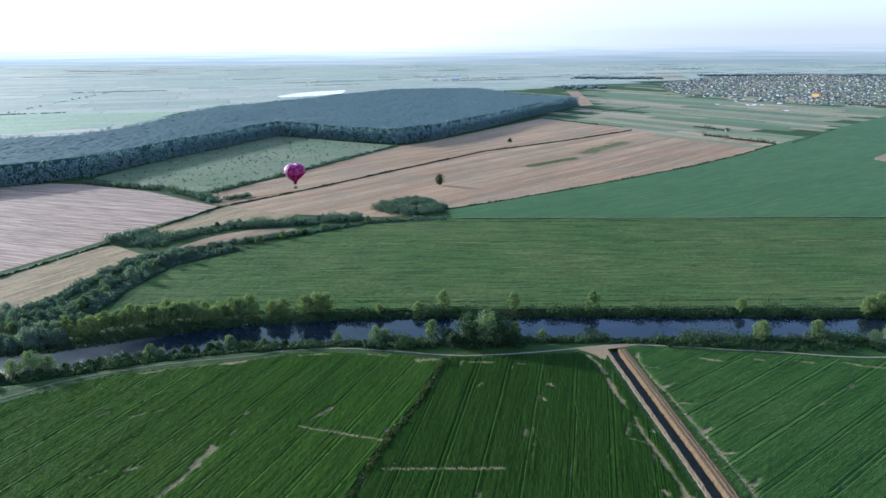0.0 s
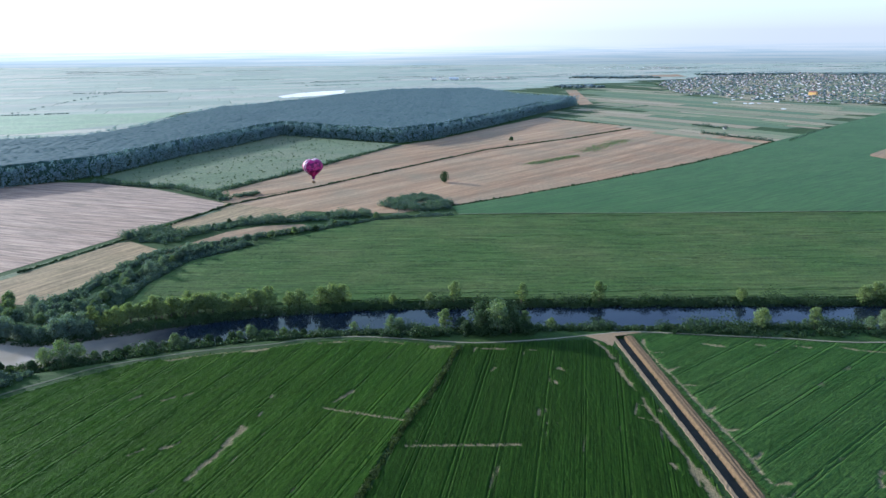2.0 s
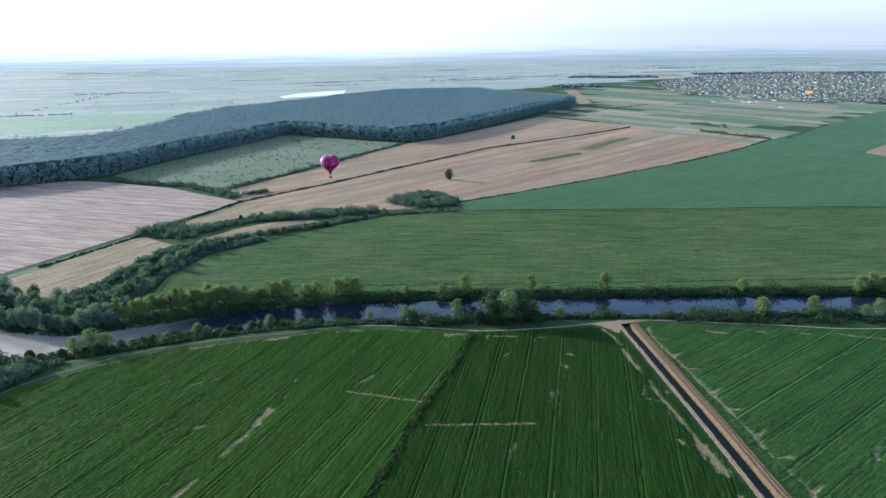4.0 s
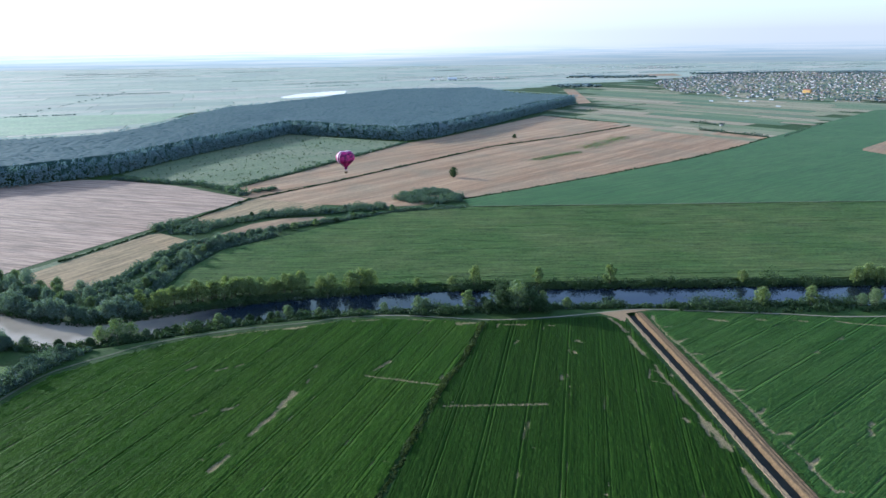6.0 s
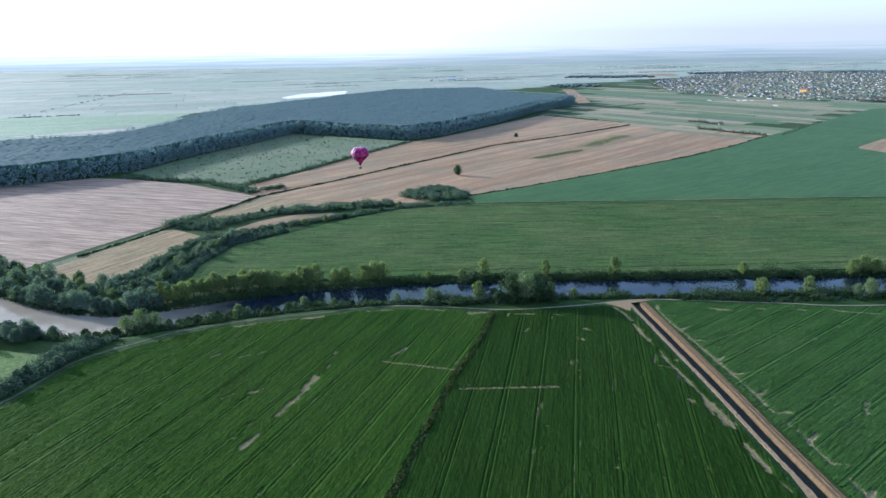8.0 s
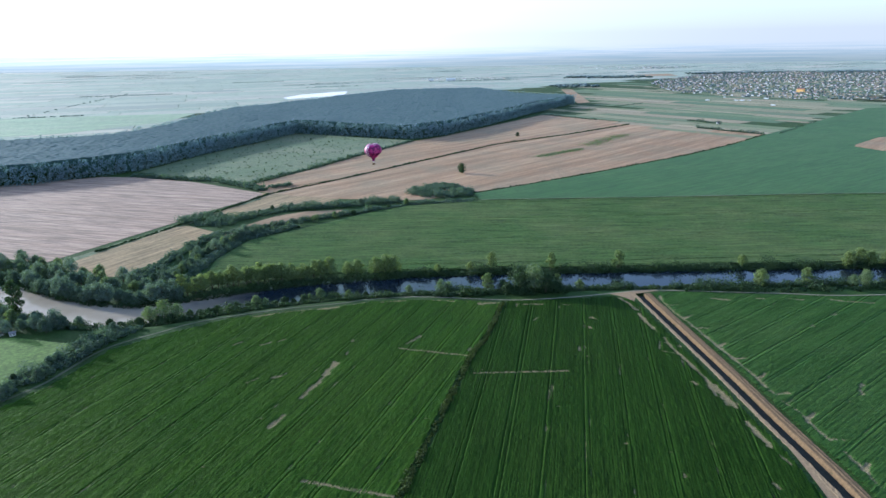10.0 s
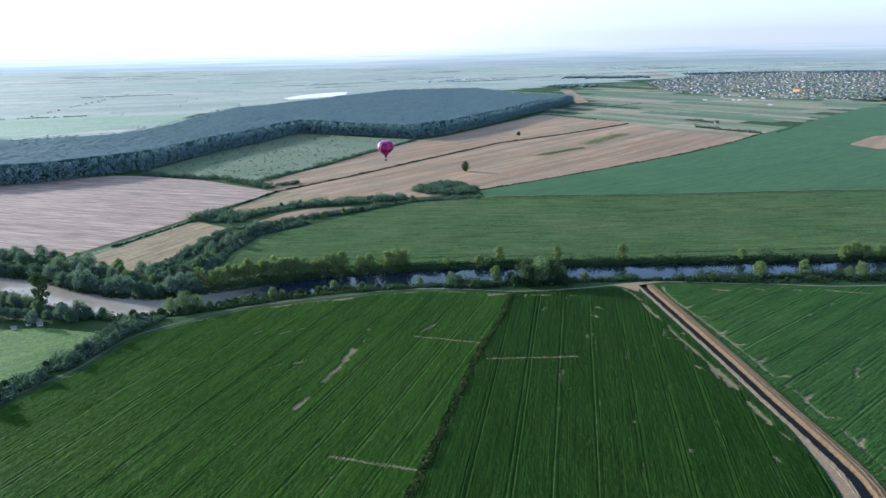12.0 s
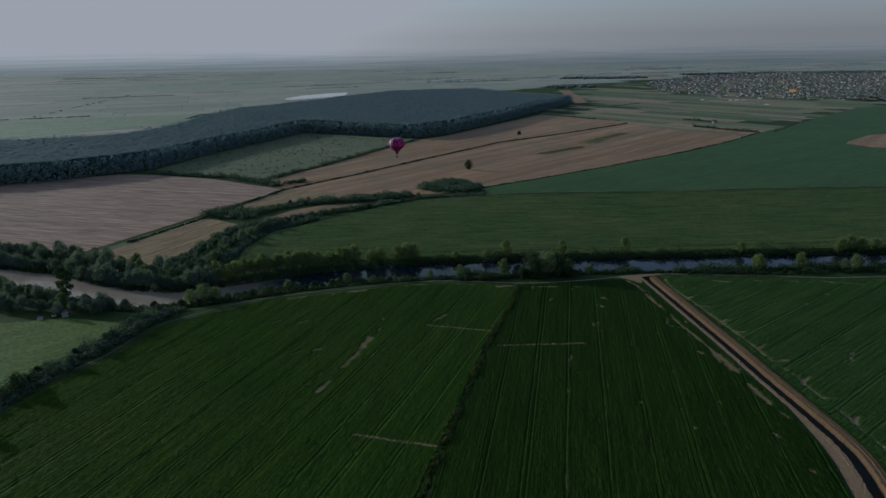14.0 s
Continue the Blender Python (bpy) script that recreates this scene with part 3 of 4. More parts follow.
crop_field("crop_middle", MID, ROW_M, 0.65, M["cropM"], "dense dark-green crop in long rows between hedge and ditch", bare=MID_BARE, seed=3, groove=0.35, ragged=0.65)
EAST_BARE = [([(89.6, 314), (88.3, 308.5), (88.4, 303), (90, 298.1), (95.7, 298.8)], 1.1), ([(88.4, 303), (89.2, 288.2), (92.4, 274.2), (94.1, 261.9), (96.4, 244.6), (97.7, 237.1), (99.1, 227.1), (100.4, 215.4), (101.5, 208.1), (101.7, 200.7), (102.4, 193.5), (103.7, 191.2), (109.5, 192.1)], 1.2), ([(92.4, 278), (95, 280.5), (98.8, 282.5)], 1.25), ([(94.5, 264), (97, 264.6), (101.2, 263.9)], 1.25), ([(97, 240.2), (99, 242.5), (101.9, 244.5)], 1.4), ([(99.1, 227.1), (101, 226.6), (104.6, 227)], 1.25), ([(101.6, 206.6), (103.5, 206.8), (107.6, 210.6)], 1.2), ([(103.3, 185.4), (106.1, 174.8), (105.9, 168.9), (106.3, 160.2), (107.5, 154.8), (112.6, 154.7)], 1.2), ([(106.2, 171), (108.4, 171.5), (112.2, 174.7)], 1.2), ([(108.4, 146), (109, 134.1), (108.8, 130.2), (108.8, 124.6), (109.7, 118.5), (110, 104)], 1.2), ([(109, 134), (111, 137), (113, 139)], 1.0), ([(119, 309), (124, 307.5), (129, 306)], 1.4), ([(146, 308), (148, 307.6), (150, 307.2)], 1.4), ([(164, 307), (167, 306), (172, 304.6)], 1.1), ([(188, 305), (196, 301), (210, 298)], 1.25), ([(140, 190), (143, 196), (146, 199)], 1.4)]
crop_field("crop_east", RIGHT, ROW_R, 0.65, M["cropR"], "dense dark-green crop in slanting rows east of the ditch", bare=EAST_BARE, seed=4, groove=0.2, ragged=0.6)


def embankment(name, line, profile, material, label, category, wobble=0.2):
    """A long earthwork: a cross-section of (sideways, height) steps swept along a line, its lines uneven."""
    v, f = [], []
    n, m = len(line), len(profile)
    for k, (x, y) in enumerate(line):
        x0, y0 = line[max(k - 1, 0)]
        x1, y1 = line[min(k + 1, n - 1)]
        d = math.hypot(x1 - x0, y1 - y0) or 1
        nx, ny = (y1 - y0) / d, -(x1 - x0) / d
        if nx < 0:
            nx, ny = -nx, -ny
        for s, z in profile:
            s += wobble * random.uniform(-1, 1)
            v.append((x + nx * s, y + ny * s, z + 0.5 * wobble * random.uniform(-1, 1)))
        if k:
            for i in range(m - 1):
                a = m * k + i
                f.append((a - m, a, a + 1, a - m + 1))
    return tagged(mesh_object(name, v, f, material), label, category, kind="structure")


DENSE = [(x, y) for x, y, a in along(DITCH, 1.5)]
embankment("spoil_bank", DENSE, [(3.3, -2.2), (4.0, -1.2), (4.5, 0.1), (5.0, 0.22), (5.8, 0.1), (6.5, 0.34), (7.4, 0.12), (8.0, 0.2), (8.6, -0.1)], M["clay"], "bare reddish-tan spoil bank beside the ditch", "spoil bank", 0.16)
embankment("ditch_bank", DENSE, [(0.1, -2.2), (-0.5, -1.3), (-1.0, 0.0), (-1.4, 0.14), (-2.2, 0.1), (-2.8, 0.16), (-3.3, -0.1)], M["soil"], "grey-brown cut bank of the ditch", "bank", 0.2)
APRON = [(x, y) for x, y in DITCH if 64 < y < 152]
tagged(flat_field("bare_apron", [(x - 3.1 - 4.2 * min(1, max(0, (150 - y) / 36)), y) for x, y in APRON] + [(x - 2.6, y) for x, y in APRON[::-1]], 0.1, M["soil"], "bare sandy shoulder where the ditch bends", 4, 0.08), category="bank")
ribbon("ditch_bottom", [(x + 1.7, y) for x, y in DITCH], 2.3, -1.6, M["bank"], "dark wet mud in the bottom of the drainage ditch", "ditch")
tagged(flat_field("bare_turning_place", [(60, 319), (66, 321.5), (80, 324.5), (92, 324), (84, 321.5), (76, 319), (73.5, 310), (70.5, 303), (69, 311), (65, 315.5)], 0.09, M["soil"], "bare sandy turning place where the tracks meet", 4, 0.05), category="track")


# ------------------------------------------------------------------ plants
def leaf_cards(centres, radii, count, size, rng, flat=0.75):
    """Small leafy sprays strewn over balls: four-cornered, each turned its own way."""
    c = np.repeat(np.asarray(centres, float), count, 0)
    r = np.repeat(np.asarray(radii, float), count, 0)
    n = len(c)
    d = rng.normal(size=(n, 3))
    d /= np.linalg.norm(d, axis=1)[:, None]
    p = c + d * (r * rng.uniform(0.55, 1.08, n))[:, None] * (1, 1, flat)
    a = np.cross(d, rng.normal(size=(n, 3)))
    a /= np.linalg.norm(a, axis=1)[:, None] + 1e-9
    b = np.cross(a, d + 0.8 * rng.normal(size=(n, 3)))
    b /= np.linalg.norm(b, axis=1)[:, None] + 1e-9
    s = size * rng.uniform(0.6, 1.4, n)[:, None]
    bend = d * s * 0.35
    v = np.stack([p - a * s, p - b * s * 0.7 + bend, p + a * s, p + b * s * 0.7 + bend], 1).reshape(-1, 3)
    return v, np.arange(4 * n).reshape(-1, 4)


def tube(bm, points, radii, sides=6):
    rings = []
    for k, (p, r) in enumerate(zip(points, radii)):
        p = Vector(p)
        a = Vector(points[max(k - 1, 0)])
        b = Vector(points[min(k + 1, len(points) - 1)])
        q = (b - a).to_track_quat("Z", "Y")
        rings.append([bm.verts.new(p + q @ Vector((r * math.cos(6.2832 * i / sides), r * math.sin(6.2832 * i / sides), 0))) for i in range(sides)])
    for lo, hi in zip(rings, rings[1:]):
        for i in range(sides):
            bm.faces.new((lo[i], lo[(i + 1) % sides], hi[(i + 1) % sides], hi[i]))
    bm.faces.new(rings[-1])
    bm.faces.new(rings[0][::-1])


def make_tree(seed, height, width, shape, leaf, label, cards=88, size=0.38):
    """One tree at the origin: tapered trunk with limbs, and a crown of leafy sprays gathered on the limbs."""
    rng = np.random.default_rng(seed)
    top = tagged(new("tree"), label, "tree", "trees of the river plain")
    bm = bmesh.new()
    lean = rng.normal(size=2) * 0.03 * height
    spine = [(lean[0] * t * t, lean[1] * t * t, height * 0.9 * t) for t in (0, 0.15, 0.35, 0.6, 0.85, 1)]
    r0 = 0.022 * height + 0.05
    tube(bm, spine, [r0 * 1.4, r0, r0 * 0.8, r0 * 0.55, r0 * 0.28, r0 * 0.1])
    centres, radii = [], []
    for k in range(15):
        t = 0.2 + 0.8 * (k + rng.random()) / 15
        z = height * (0.12 + 0.82 * t)
        if shape == "tall":
            reach = width * 0.5 * (0.55 + 0.6 * math.sin(math.pi * min(1, t * 1.02)))
        else:
            reach = width * 0.5 * math.sin(math.pi * (0.16 + 0.8 * t)) ** 0.7
        ang = k * 2.4 + rng.random()
        reach *= rng.uniform(0.45, 0.85)
        end = (lean[0] + reach * math.cos(ang), lean[1] + reach * math.sin(ang), z)
        root = (lean[0] * t * t, lean[1] * t * t, max(z - reach * 0.9, height * 0.1))
        mid = [(a + b) / 2 + 0.04 * height * (i == 2) for i, (a, b) in enumerate(zip(root, end))]
        tube(bm, [root, mid, end], [r0 * 0.4, r0 * 0.25, r0 * 0.08], 4)
        centres.append(end)
        radii.append(width * rng.uniform(0.15, 0.26))
    for t in (0.35, 0.55, 0.75, 0.93):
        centres.append((lean[0] * t, lean[1] * t, height * t))
        radii.append(width * 0.22)
    part("trunk", bm, M["bark"], top)
    v, q = leaf_cards(centres, radii, cards, size, rng, 0.85)
    v[:, 2] = np.maximum(v[:, 2], 0.4)
    ob = new("crown", array_mesh("crown", v, q, leaf))
    ob.parent = top
    return top


TREES = [
    make_tree(11, 14.5, 7.5, "tall", M["leaf_light"], "tall slender light-green poplar on the river bank"),
    make_tree(12, 13.0, 11.5, "round", M["leaf"], "broad green willow on the river bank"),
    make_tree(13, 11.5, 10.0, "round", M["leaf_light"], "yellow-green broad willow lit by the low sun"),
    make_tree(14, 9.5, 8.5, "round", M["leaf"], "small dense green tree in a belt"),
    make_tree(15, 12.0, 12.0, "round", M["leaf_dark"], "dark spreading tree with a broken crown"),
    make_tree(16, 6.5, 7.0, "round", M["leaf_dark"], "low dark bushy tree"),
    make_tree(17, 17.0, 6.4, "tall", M["leaf_dark"], "tall dark columnar poplar standing over the river bend"),
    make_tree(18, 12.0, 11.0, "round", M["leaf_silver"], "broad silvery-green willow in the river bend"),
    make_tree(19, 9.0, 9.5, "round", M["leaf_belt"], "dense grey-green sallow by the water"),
]
USED = set()


LANE = [(-247, 308), (-245, 336), (-242, 362), (-238, 409), (-229, 450)]


def plant(kind, x, y, scale=1.0, z=None, label="", wide=1.0):
    """Stands a tree of one kind at a place, turned and sized its own way; keeps the grassy lane to the river open."""
    if off_line(np.array([x]), np.array([y]), LANE)[0] < 1.2 + 1.6 * scale:
        return None
    turn = random.uniform(0, 360)
    if z is None:
        z = float(ground_height(np.array([x]), np.array([y]))[0]) - 0.1
    proto = TREES[kind]
    m = pose(x, y, z, 0, 0, turn) @ Matrix.Diagonal((scale * wide, scale * wide, scale, 1))
    if kind in USED:
        ob = copy_thing(proto, m)
        ob.matrix_basis = m
    else:
        USED.add(kind)
        ob = proto
        ob.matrix_basis = m
    if label:
        tagged(ob, label)
    return ob


def belt(line, step, kinds, spread, low=0.7, high=1.15):
    for x, y, a in along(line, step):
        s = random.uniform(-spread, spread)
        plant(random.choice(kinds), x - math.sin(a) * s + random.uniform(-1, 1), y + math.cos(a) * s, random.uniform(low, high))


# poplars and willows on the north bank
plant(0, -10, 371, 0.95)
plant(0, 31, 370, 0.92, label="slender poplar standing alone on the far bank")
plant(0, 78, 369, 1.05, label="tall light-green poplar with its reflection in the river")
plant(2, 164, 373, 0.75, label="round yellow-green bush on the far bank")
for x, y, s in ((236, 371, 1.0), (243, 372, 1.15), (251, 371, 1.0), (262, 372, 0.9), (-24, 369, 0.6), (-47, 367, 0.6)):
    plant(2, x, y, s)
for x, y, s in ((-83, 364, 1.25), (-90, 363, 1.1), (-76, 366, 1.1), (-102, 361, 1.05), (-108, 361, 0.9), (-119, 360, 1.2), (-126, 358, 1.1)):
    plant(2, x, y, s, label="tall willow with a sunlit yellow-green crown")
belt([(-131, 357), (-151, 352), (-172, 346), (-194, 335), (-212, 325)], 4.0, (0, 2, 2, 2), 2.5, 0.7, 1.05)
belt([(-139, 363), (-172, 354), (-205, 342)], 9, (2, 3), 3, 0.7, 1.0)
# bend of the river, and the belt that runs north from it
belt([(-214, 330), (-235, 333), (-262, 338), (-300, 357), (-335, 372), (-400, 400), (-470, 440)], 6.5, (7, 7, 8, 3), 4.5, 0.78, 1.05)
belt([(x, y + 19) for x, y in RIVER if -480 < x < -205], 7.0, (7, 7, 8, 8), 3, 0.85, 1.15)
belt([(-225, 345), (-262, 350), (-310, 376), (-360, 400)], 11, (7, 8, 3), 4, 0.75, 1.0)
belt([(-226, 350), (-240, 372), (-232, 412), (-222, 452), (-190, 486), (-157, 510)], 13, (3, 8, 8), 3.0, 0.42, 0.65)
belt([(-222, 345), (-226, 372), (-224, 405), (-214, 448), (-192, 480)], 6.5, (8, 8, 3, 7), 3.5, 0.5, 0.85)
belt([(-157, 510), (-120, 541), (-78, 574)], 20, (5, 5, 3), 2, 0.5, 0.8)
belt([(-272, 507), (-250, 516), (-215, 548), (-199, 562), (-142, 570), (-87, 590)], 17, (8, 8, 5), 6, 0.5, 0.7)
# south bank
plant(4, 5, 333, 1.35, label="large dark tree clump leaning over the near bank")
plant(1, 14, 334, 1.35)
plant(4, 21, 330, 1.2)
for x, y, k, s in ((-3, 323, 5, 1.0), (5, 323, 4, 1.05), (14, 324, 1, 1.25), (21, 323, 4, 1.05), (28, 326, 5, 1.0)):
    plant(k, x, y, s, label="tall dark tree of the clump beside the track")
plant(4, -6, 329, 0.7)
plant(0, -15, 333, 0.9)
plant(0, 29, 331, 0.8)
plant(2, 44, 331, 0.6)
plant(2, 159, 333, 1.0, label="airy light-green tree at the water's edge")
plant(0, 189, 334, 0.9, label="thin airy light-green tree at the water's edge")
for x, y, s in ((-44, 331, 0.7), (-40, 333, 0.6), (-205, 290, 1.0), (-199, 293, 0.8), (-212, 286, 0.8), (226, 332, 0.8), (215, 328, 0.6), (-65, 330, 0.5)):
    plant(1, x, y, s)
belt([(-232, 279), (-212, 283), (-186, 295), (-160, 309), (-125, 320), (-90, 326)], 5.5, (5, 5, 5, 3), 3, 0.5, 0.85)
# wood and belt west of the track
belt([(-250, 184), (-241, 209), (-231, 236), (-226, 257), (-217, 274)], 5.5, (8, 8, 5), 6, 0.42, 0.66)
belt([(-264, 120), (-257, 155), (-250, 184)], 6, (3, 4, 5), 3.5, 0.6, 0.9)
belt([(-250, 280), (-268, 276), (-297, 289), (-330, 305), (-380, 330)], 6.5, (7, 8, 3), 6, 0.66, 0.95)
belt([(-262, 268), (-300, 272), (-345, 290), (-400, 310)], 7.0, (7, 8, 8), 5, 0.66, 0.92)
plant(6, -290, 288, 1.5)
# lone trees in the stubble
plant(4, -21, 741, 0.98, 0.2, label="single round tree standing in the stubble field")
plant(5, -21.4, 740.6, 0.95, 0.1, label="low bush at the foot of the single field tree")
plant(5, 81, 1079, 1.0, 0.2, label="single small bush standing in the stubble field")


def shrubs(name, lines, label, leaf, rng, size=0.4, cards=58, clump=0.0):
    """Low growth along lines of (polyline, spacing, spread, least and greatest height), in one mesh."""
    centres, radii = [], []
    for line, step, spread, lo, hi in lines:
        for x, y, a in along(line, step):
            s = rng.uniform(-spread, spread)
            lump = float(vnoise(np.array([x / 7.0]), np.array([y / 7.0]), 31)[0])
            h = rng.uniform(lo, hi) * (0.35 - 0.27 * clump + (1.3 + 0.6 * clump) * lump ** (1.4 + 1.2 * clump))
            cx, cy = x - math.sin(a) * s + rng.uniform(-step, step) * 0.5, y + math.cos(a) * s
            if off_line(np.array([cx]), np.array([cy]), LANE)[0] < 1.2 + 0.6 * h:
                continue
            z = float(ground_height(np.array([cx]), np.array([cy]))[0])
            centres.append((cx, cy, z + h * 0.42))
            radii.append(h * 0.6)
    v, q = leaf_cards(centres, radii, cards, size, rng, 0.85)
    return tagged(new(name, array_mesh(name, v, q, leaf)), label, "shrubs", kind="stuff")


rng = np.random.default_rng(5)
north = [(x, y + 17.5) for x, y in RIVER if -480 < x < 460]
south = [(x, y - 17.0) for x, y in RIVER if -480 < x < 460]
shrubs("riverbank_shrubs_north", [(north, 0.8, 2.6, 3.2, 6.6), ([(x, y - 2.5) for x, y in north], 1.8, 1.5, 1.2, 2.4)], "dense dark shrubs overhanging the far river bank", M["leaf_dark"], rng)
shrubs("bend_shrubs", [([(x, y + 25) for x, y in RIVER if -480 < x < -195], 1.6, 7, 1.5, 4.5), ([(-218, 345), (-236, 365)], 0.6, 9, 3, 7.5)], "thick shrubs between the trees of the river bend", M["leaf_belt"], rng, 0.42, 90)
shrubs("riverbank_shrubs_south", [(south, 0.9, 3.8, 2.4, 6.6), ([(x, y - 4) for x, y in south if x < -30], 1.2, 2.5, 1.4, 4.2), ([(x, y - 6.5) for x, y in south if -190 < x < -40], 2.0, 1.5, 1.5, 4.5)], "uneven green shrubs along the near river bank", M["leaf_dark"], rng, clump=0.2)
shrubs("riverside_thicket", [([(x, y - 21) for x, y in RIVER if -70 < x < 460], 1.7, 3.0, 3.5, 8.0), ([(x, y - 15.5) for x, y in RIVER if -200 < x < 460], 6, 1.0, 2.0, 5.0), ([(x, y + 21) for x, y in RIVER if -80 < x < 460], 2.2, 1.5, 4.0, 7.5), ([(x, y - 24 - min(7, max(0, (x - 95) / 10))) for x, y in RIVER if 92 < x < 460], 1.5, 3.5, 2.0, 5.5), ([(x, y - 22.5) for x, y in RIVER if -150 < x < 50], 1.4, 2.5, 2.0, 5.0), ([(x, y - 27.0) for x, y in RIVER if -58 < x < 36], 0.8, 3.0, 3.0, 6.0)], "rounded dark bushes standing out of the river bank growth", M["leaf_dark"], rng, 0.42, 80, 0.45)
shrubs("ditch_tufts", [([(x + 3.6, y) for x, y in DITCH if y < 315], 0.8, 0.45, 0.4, 1.2)], "grass tufts on the lip of the ditch", M["leaf_dark"], rng, 0.25, 12)
shrubs("hedge", [(HEDGE, 0.8, 0.9, 0.5, 1.8), (HEDGE, 2.2, 0.8, 1.2, 2.6)], "ragged low hedge between two crop fields", M["leaf_hedge"], rng, 0.32, 40)
shrubs("field_hedges", [
    ([(-310, 424), (-274, 509), (-229, 632), (-162, 715), (-80, 829), (38, 989), (169, 1098), (311, 1239)], 1.4, 0.8, 0.7, 1.7),
    ([(-15, 622), (50, 667), (113, 714), (185, 771), (299, 864), (395, 957), (486, 1057)], 1.8, 1.6, 0.3, 1.7)],
    "low dark hedges along the field boundaries", M["leaf_dark"], rng, 0.8, 26)
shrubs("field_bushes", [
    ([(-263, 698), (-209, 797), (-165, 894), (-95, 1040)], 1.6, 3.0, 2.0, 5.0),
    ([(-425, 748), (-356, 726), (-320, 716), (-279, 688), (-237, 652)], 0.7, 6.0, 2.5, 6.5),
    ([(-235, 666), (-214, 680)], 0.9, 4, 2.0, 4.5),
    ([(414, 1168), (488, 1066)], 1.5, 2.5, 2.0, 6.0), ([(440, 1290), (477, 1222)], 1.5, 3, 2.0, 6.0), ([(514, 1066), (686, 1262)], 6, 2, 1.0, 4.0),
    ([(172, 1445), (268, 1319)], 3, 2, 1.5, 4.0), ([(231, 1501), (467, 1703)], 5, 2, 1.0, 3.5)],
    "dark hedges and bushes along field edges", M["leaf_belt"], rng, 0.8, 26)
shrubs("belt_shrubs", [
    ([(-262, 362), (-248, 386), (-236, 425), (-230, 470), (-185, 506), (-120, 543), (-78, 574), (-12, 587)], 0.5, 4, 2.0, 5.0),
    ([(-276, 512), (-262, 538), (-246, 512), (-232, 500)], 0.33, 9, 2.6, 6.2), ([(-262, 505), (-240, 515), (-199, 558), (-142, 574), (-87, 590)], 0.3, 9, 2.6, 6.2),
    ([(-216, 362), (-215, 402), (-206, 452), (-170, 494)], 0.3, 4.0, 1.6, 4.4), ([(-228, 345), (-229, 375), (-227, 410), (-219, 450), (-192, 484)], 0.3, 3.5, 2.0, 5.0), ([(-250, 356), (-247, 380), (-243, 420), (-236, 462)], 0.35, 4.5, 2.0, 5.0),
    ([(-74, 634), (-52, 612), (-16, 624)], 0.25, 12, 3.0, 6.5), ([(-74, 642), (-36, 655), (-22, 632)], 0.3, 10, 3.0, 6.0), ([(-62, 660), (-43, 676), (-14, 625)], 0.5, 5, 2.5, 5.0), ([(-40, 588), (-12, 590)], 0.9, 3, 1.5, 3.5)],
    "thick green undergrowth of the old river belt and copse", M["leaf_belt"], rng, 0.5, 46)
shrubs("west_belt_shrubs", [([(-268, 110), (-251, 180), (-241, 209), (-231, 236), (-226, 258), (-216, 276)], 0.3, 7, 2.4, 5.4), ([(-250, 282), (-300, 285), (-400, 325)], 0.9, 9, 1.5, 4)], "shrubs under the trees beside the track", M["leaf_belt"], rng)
for (x0, y0), (x1, y1), wide in (((95, 868), (150, 920), 5.0), ((185, 980), (252, 1072), 9.0)):
    s = rng.uniform(-0.15, 1.15, (700, 1))
    at_xy = np.array((x0, y0)) + s * np.array((x1 - x0, y1 - y0)) + rng.normal(size=(700, 2)) * (wide, wide * 0.8)
    v, q = leaf_cards([(x, y, 0.35) for x, y in at_xy], rng.uniform(0.5, 1.3, 700), 7, 0.8, rng)
    v[:, 2] = 0.42 + 0.2 * v[:, 2]
    tagged(new("weeds", array_mesh("weeds", v, q, M["leaf_light"])), "loose green streak of weeds in the stubble", "weeds", kind="stuff")
pts = rng.uniform((-400, 690), (-95, 1150), (900, 2))
pts = pts[inside(pts[:, 0], pts[:, 1], SCRUB)][:300]
v, q = leaf_cards([(x, y, 0.9) for x, y in pts], rng.uniform(0.4, 1.7, len(pts)), 14, 0.5, rng)
tagged(new("pasture_bushes", array_mesh("pasture_bushes", v, q, M["leaf_dark"])), "scattered small bushes in the rough pasture", "shrubs", kind="stuff")


# ------------------------------------------------------------------ forest
def crown_hulls(centres, width, height, rng, fine=2):
    """Rounded uneven tree crowns joined in one mesh."""
    bm = bmesh.new()
    bmesh.ops.create_icosphere(bm, subdivisions=fine, radius=1.0)
    base = np.array([v.co for v in bm.verts])
    faces = np.array([[v.index for v in f.verts] for f in bm.faces])
    bm.free()
    faces = faces[base[faces].mean(1)[:, 2] > -0.35]
    keep = np.unique(faces)
    back = np.zeros(len(base), int)
    back[keep] = np.arange(len(keep))
    base, faces = base[keep], back[faces]
    n = len(centres)
    shape = 1 + rng.uniform(-0.24, 0.24, (n, len(base), 1))
    size = np.stack([width * rng.uniform(0.8, 1.3, n), width * rng.uniform(0.8, 1.3, n), height * rng.uniform(0.7, 1.15, n)], -1)[:, None, :]
    v = base[None] * shape * size + np.asarray(centres)[:, None, :]
    f = faces[None] + (np.arange(n) * len(base))[:, None, None]
    return v.reshape(-1, 3), f.reshape(-1, 3)


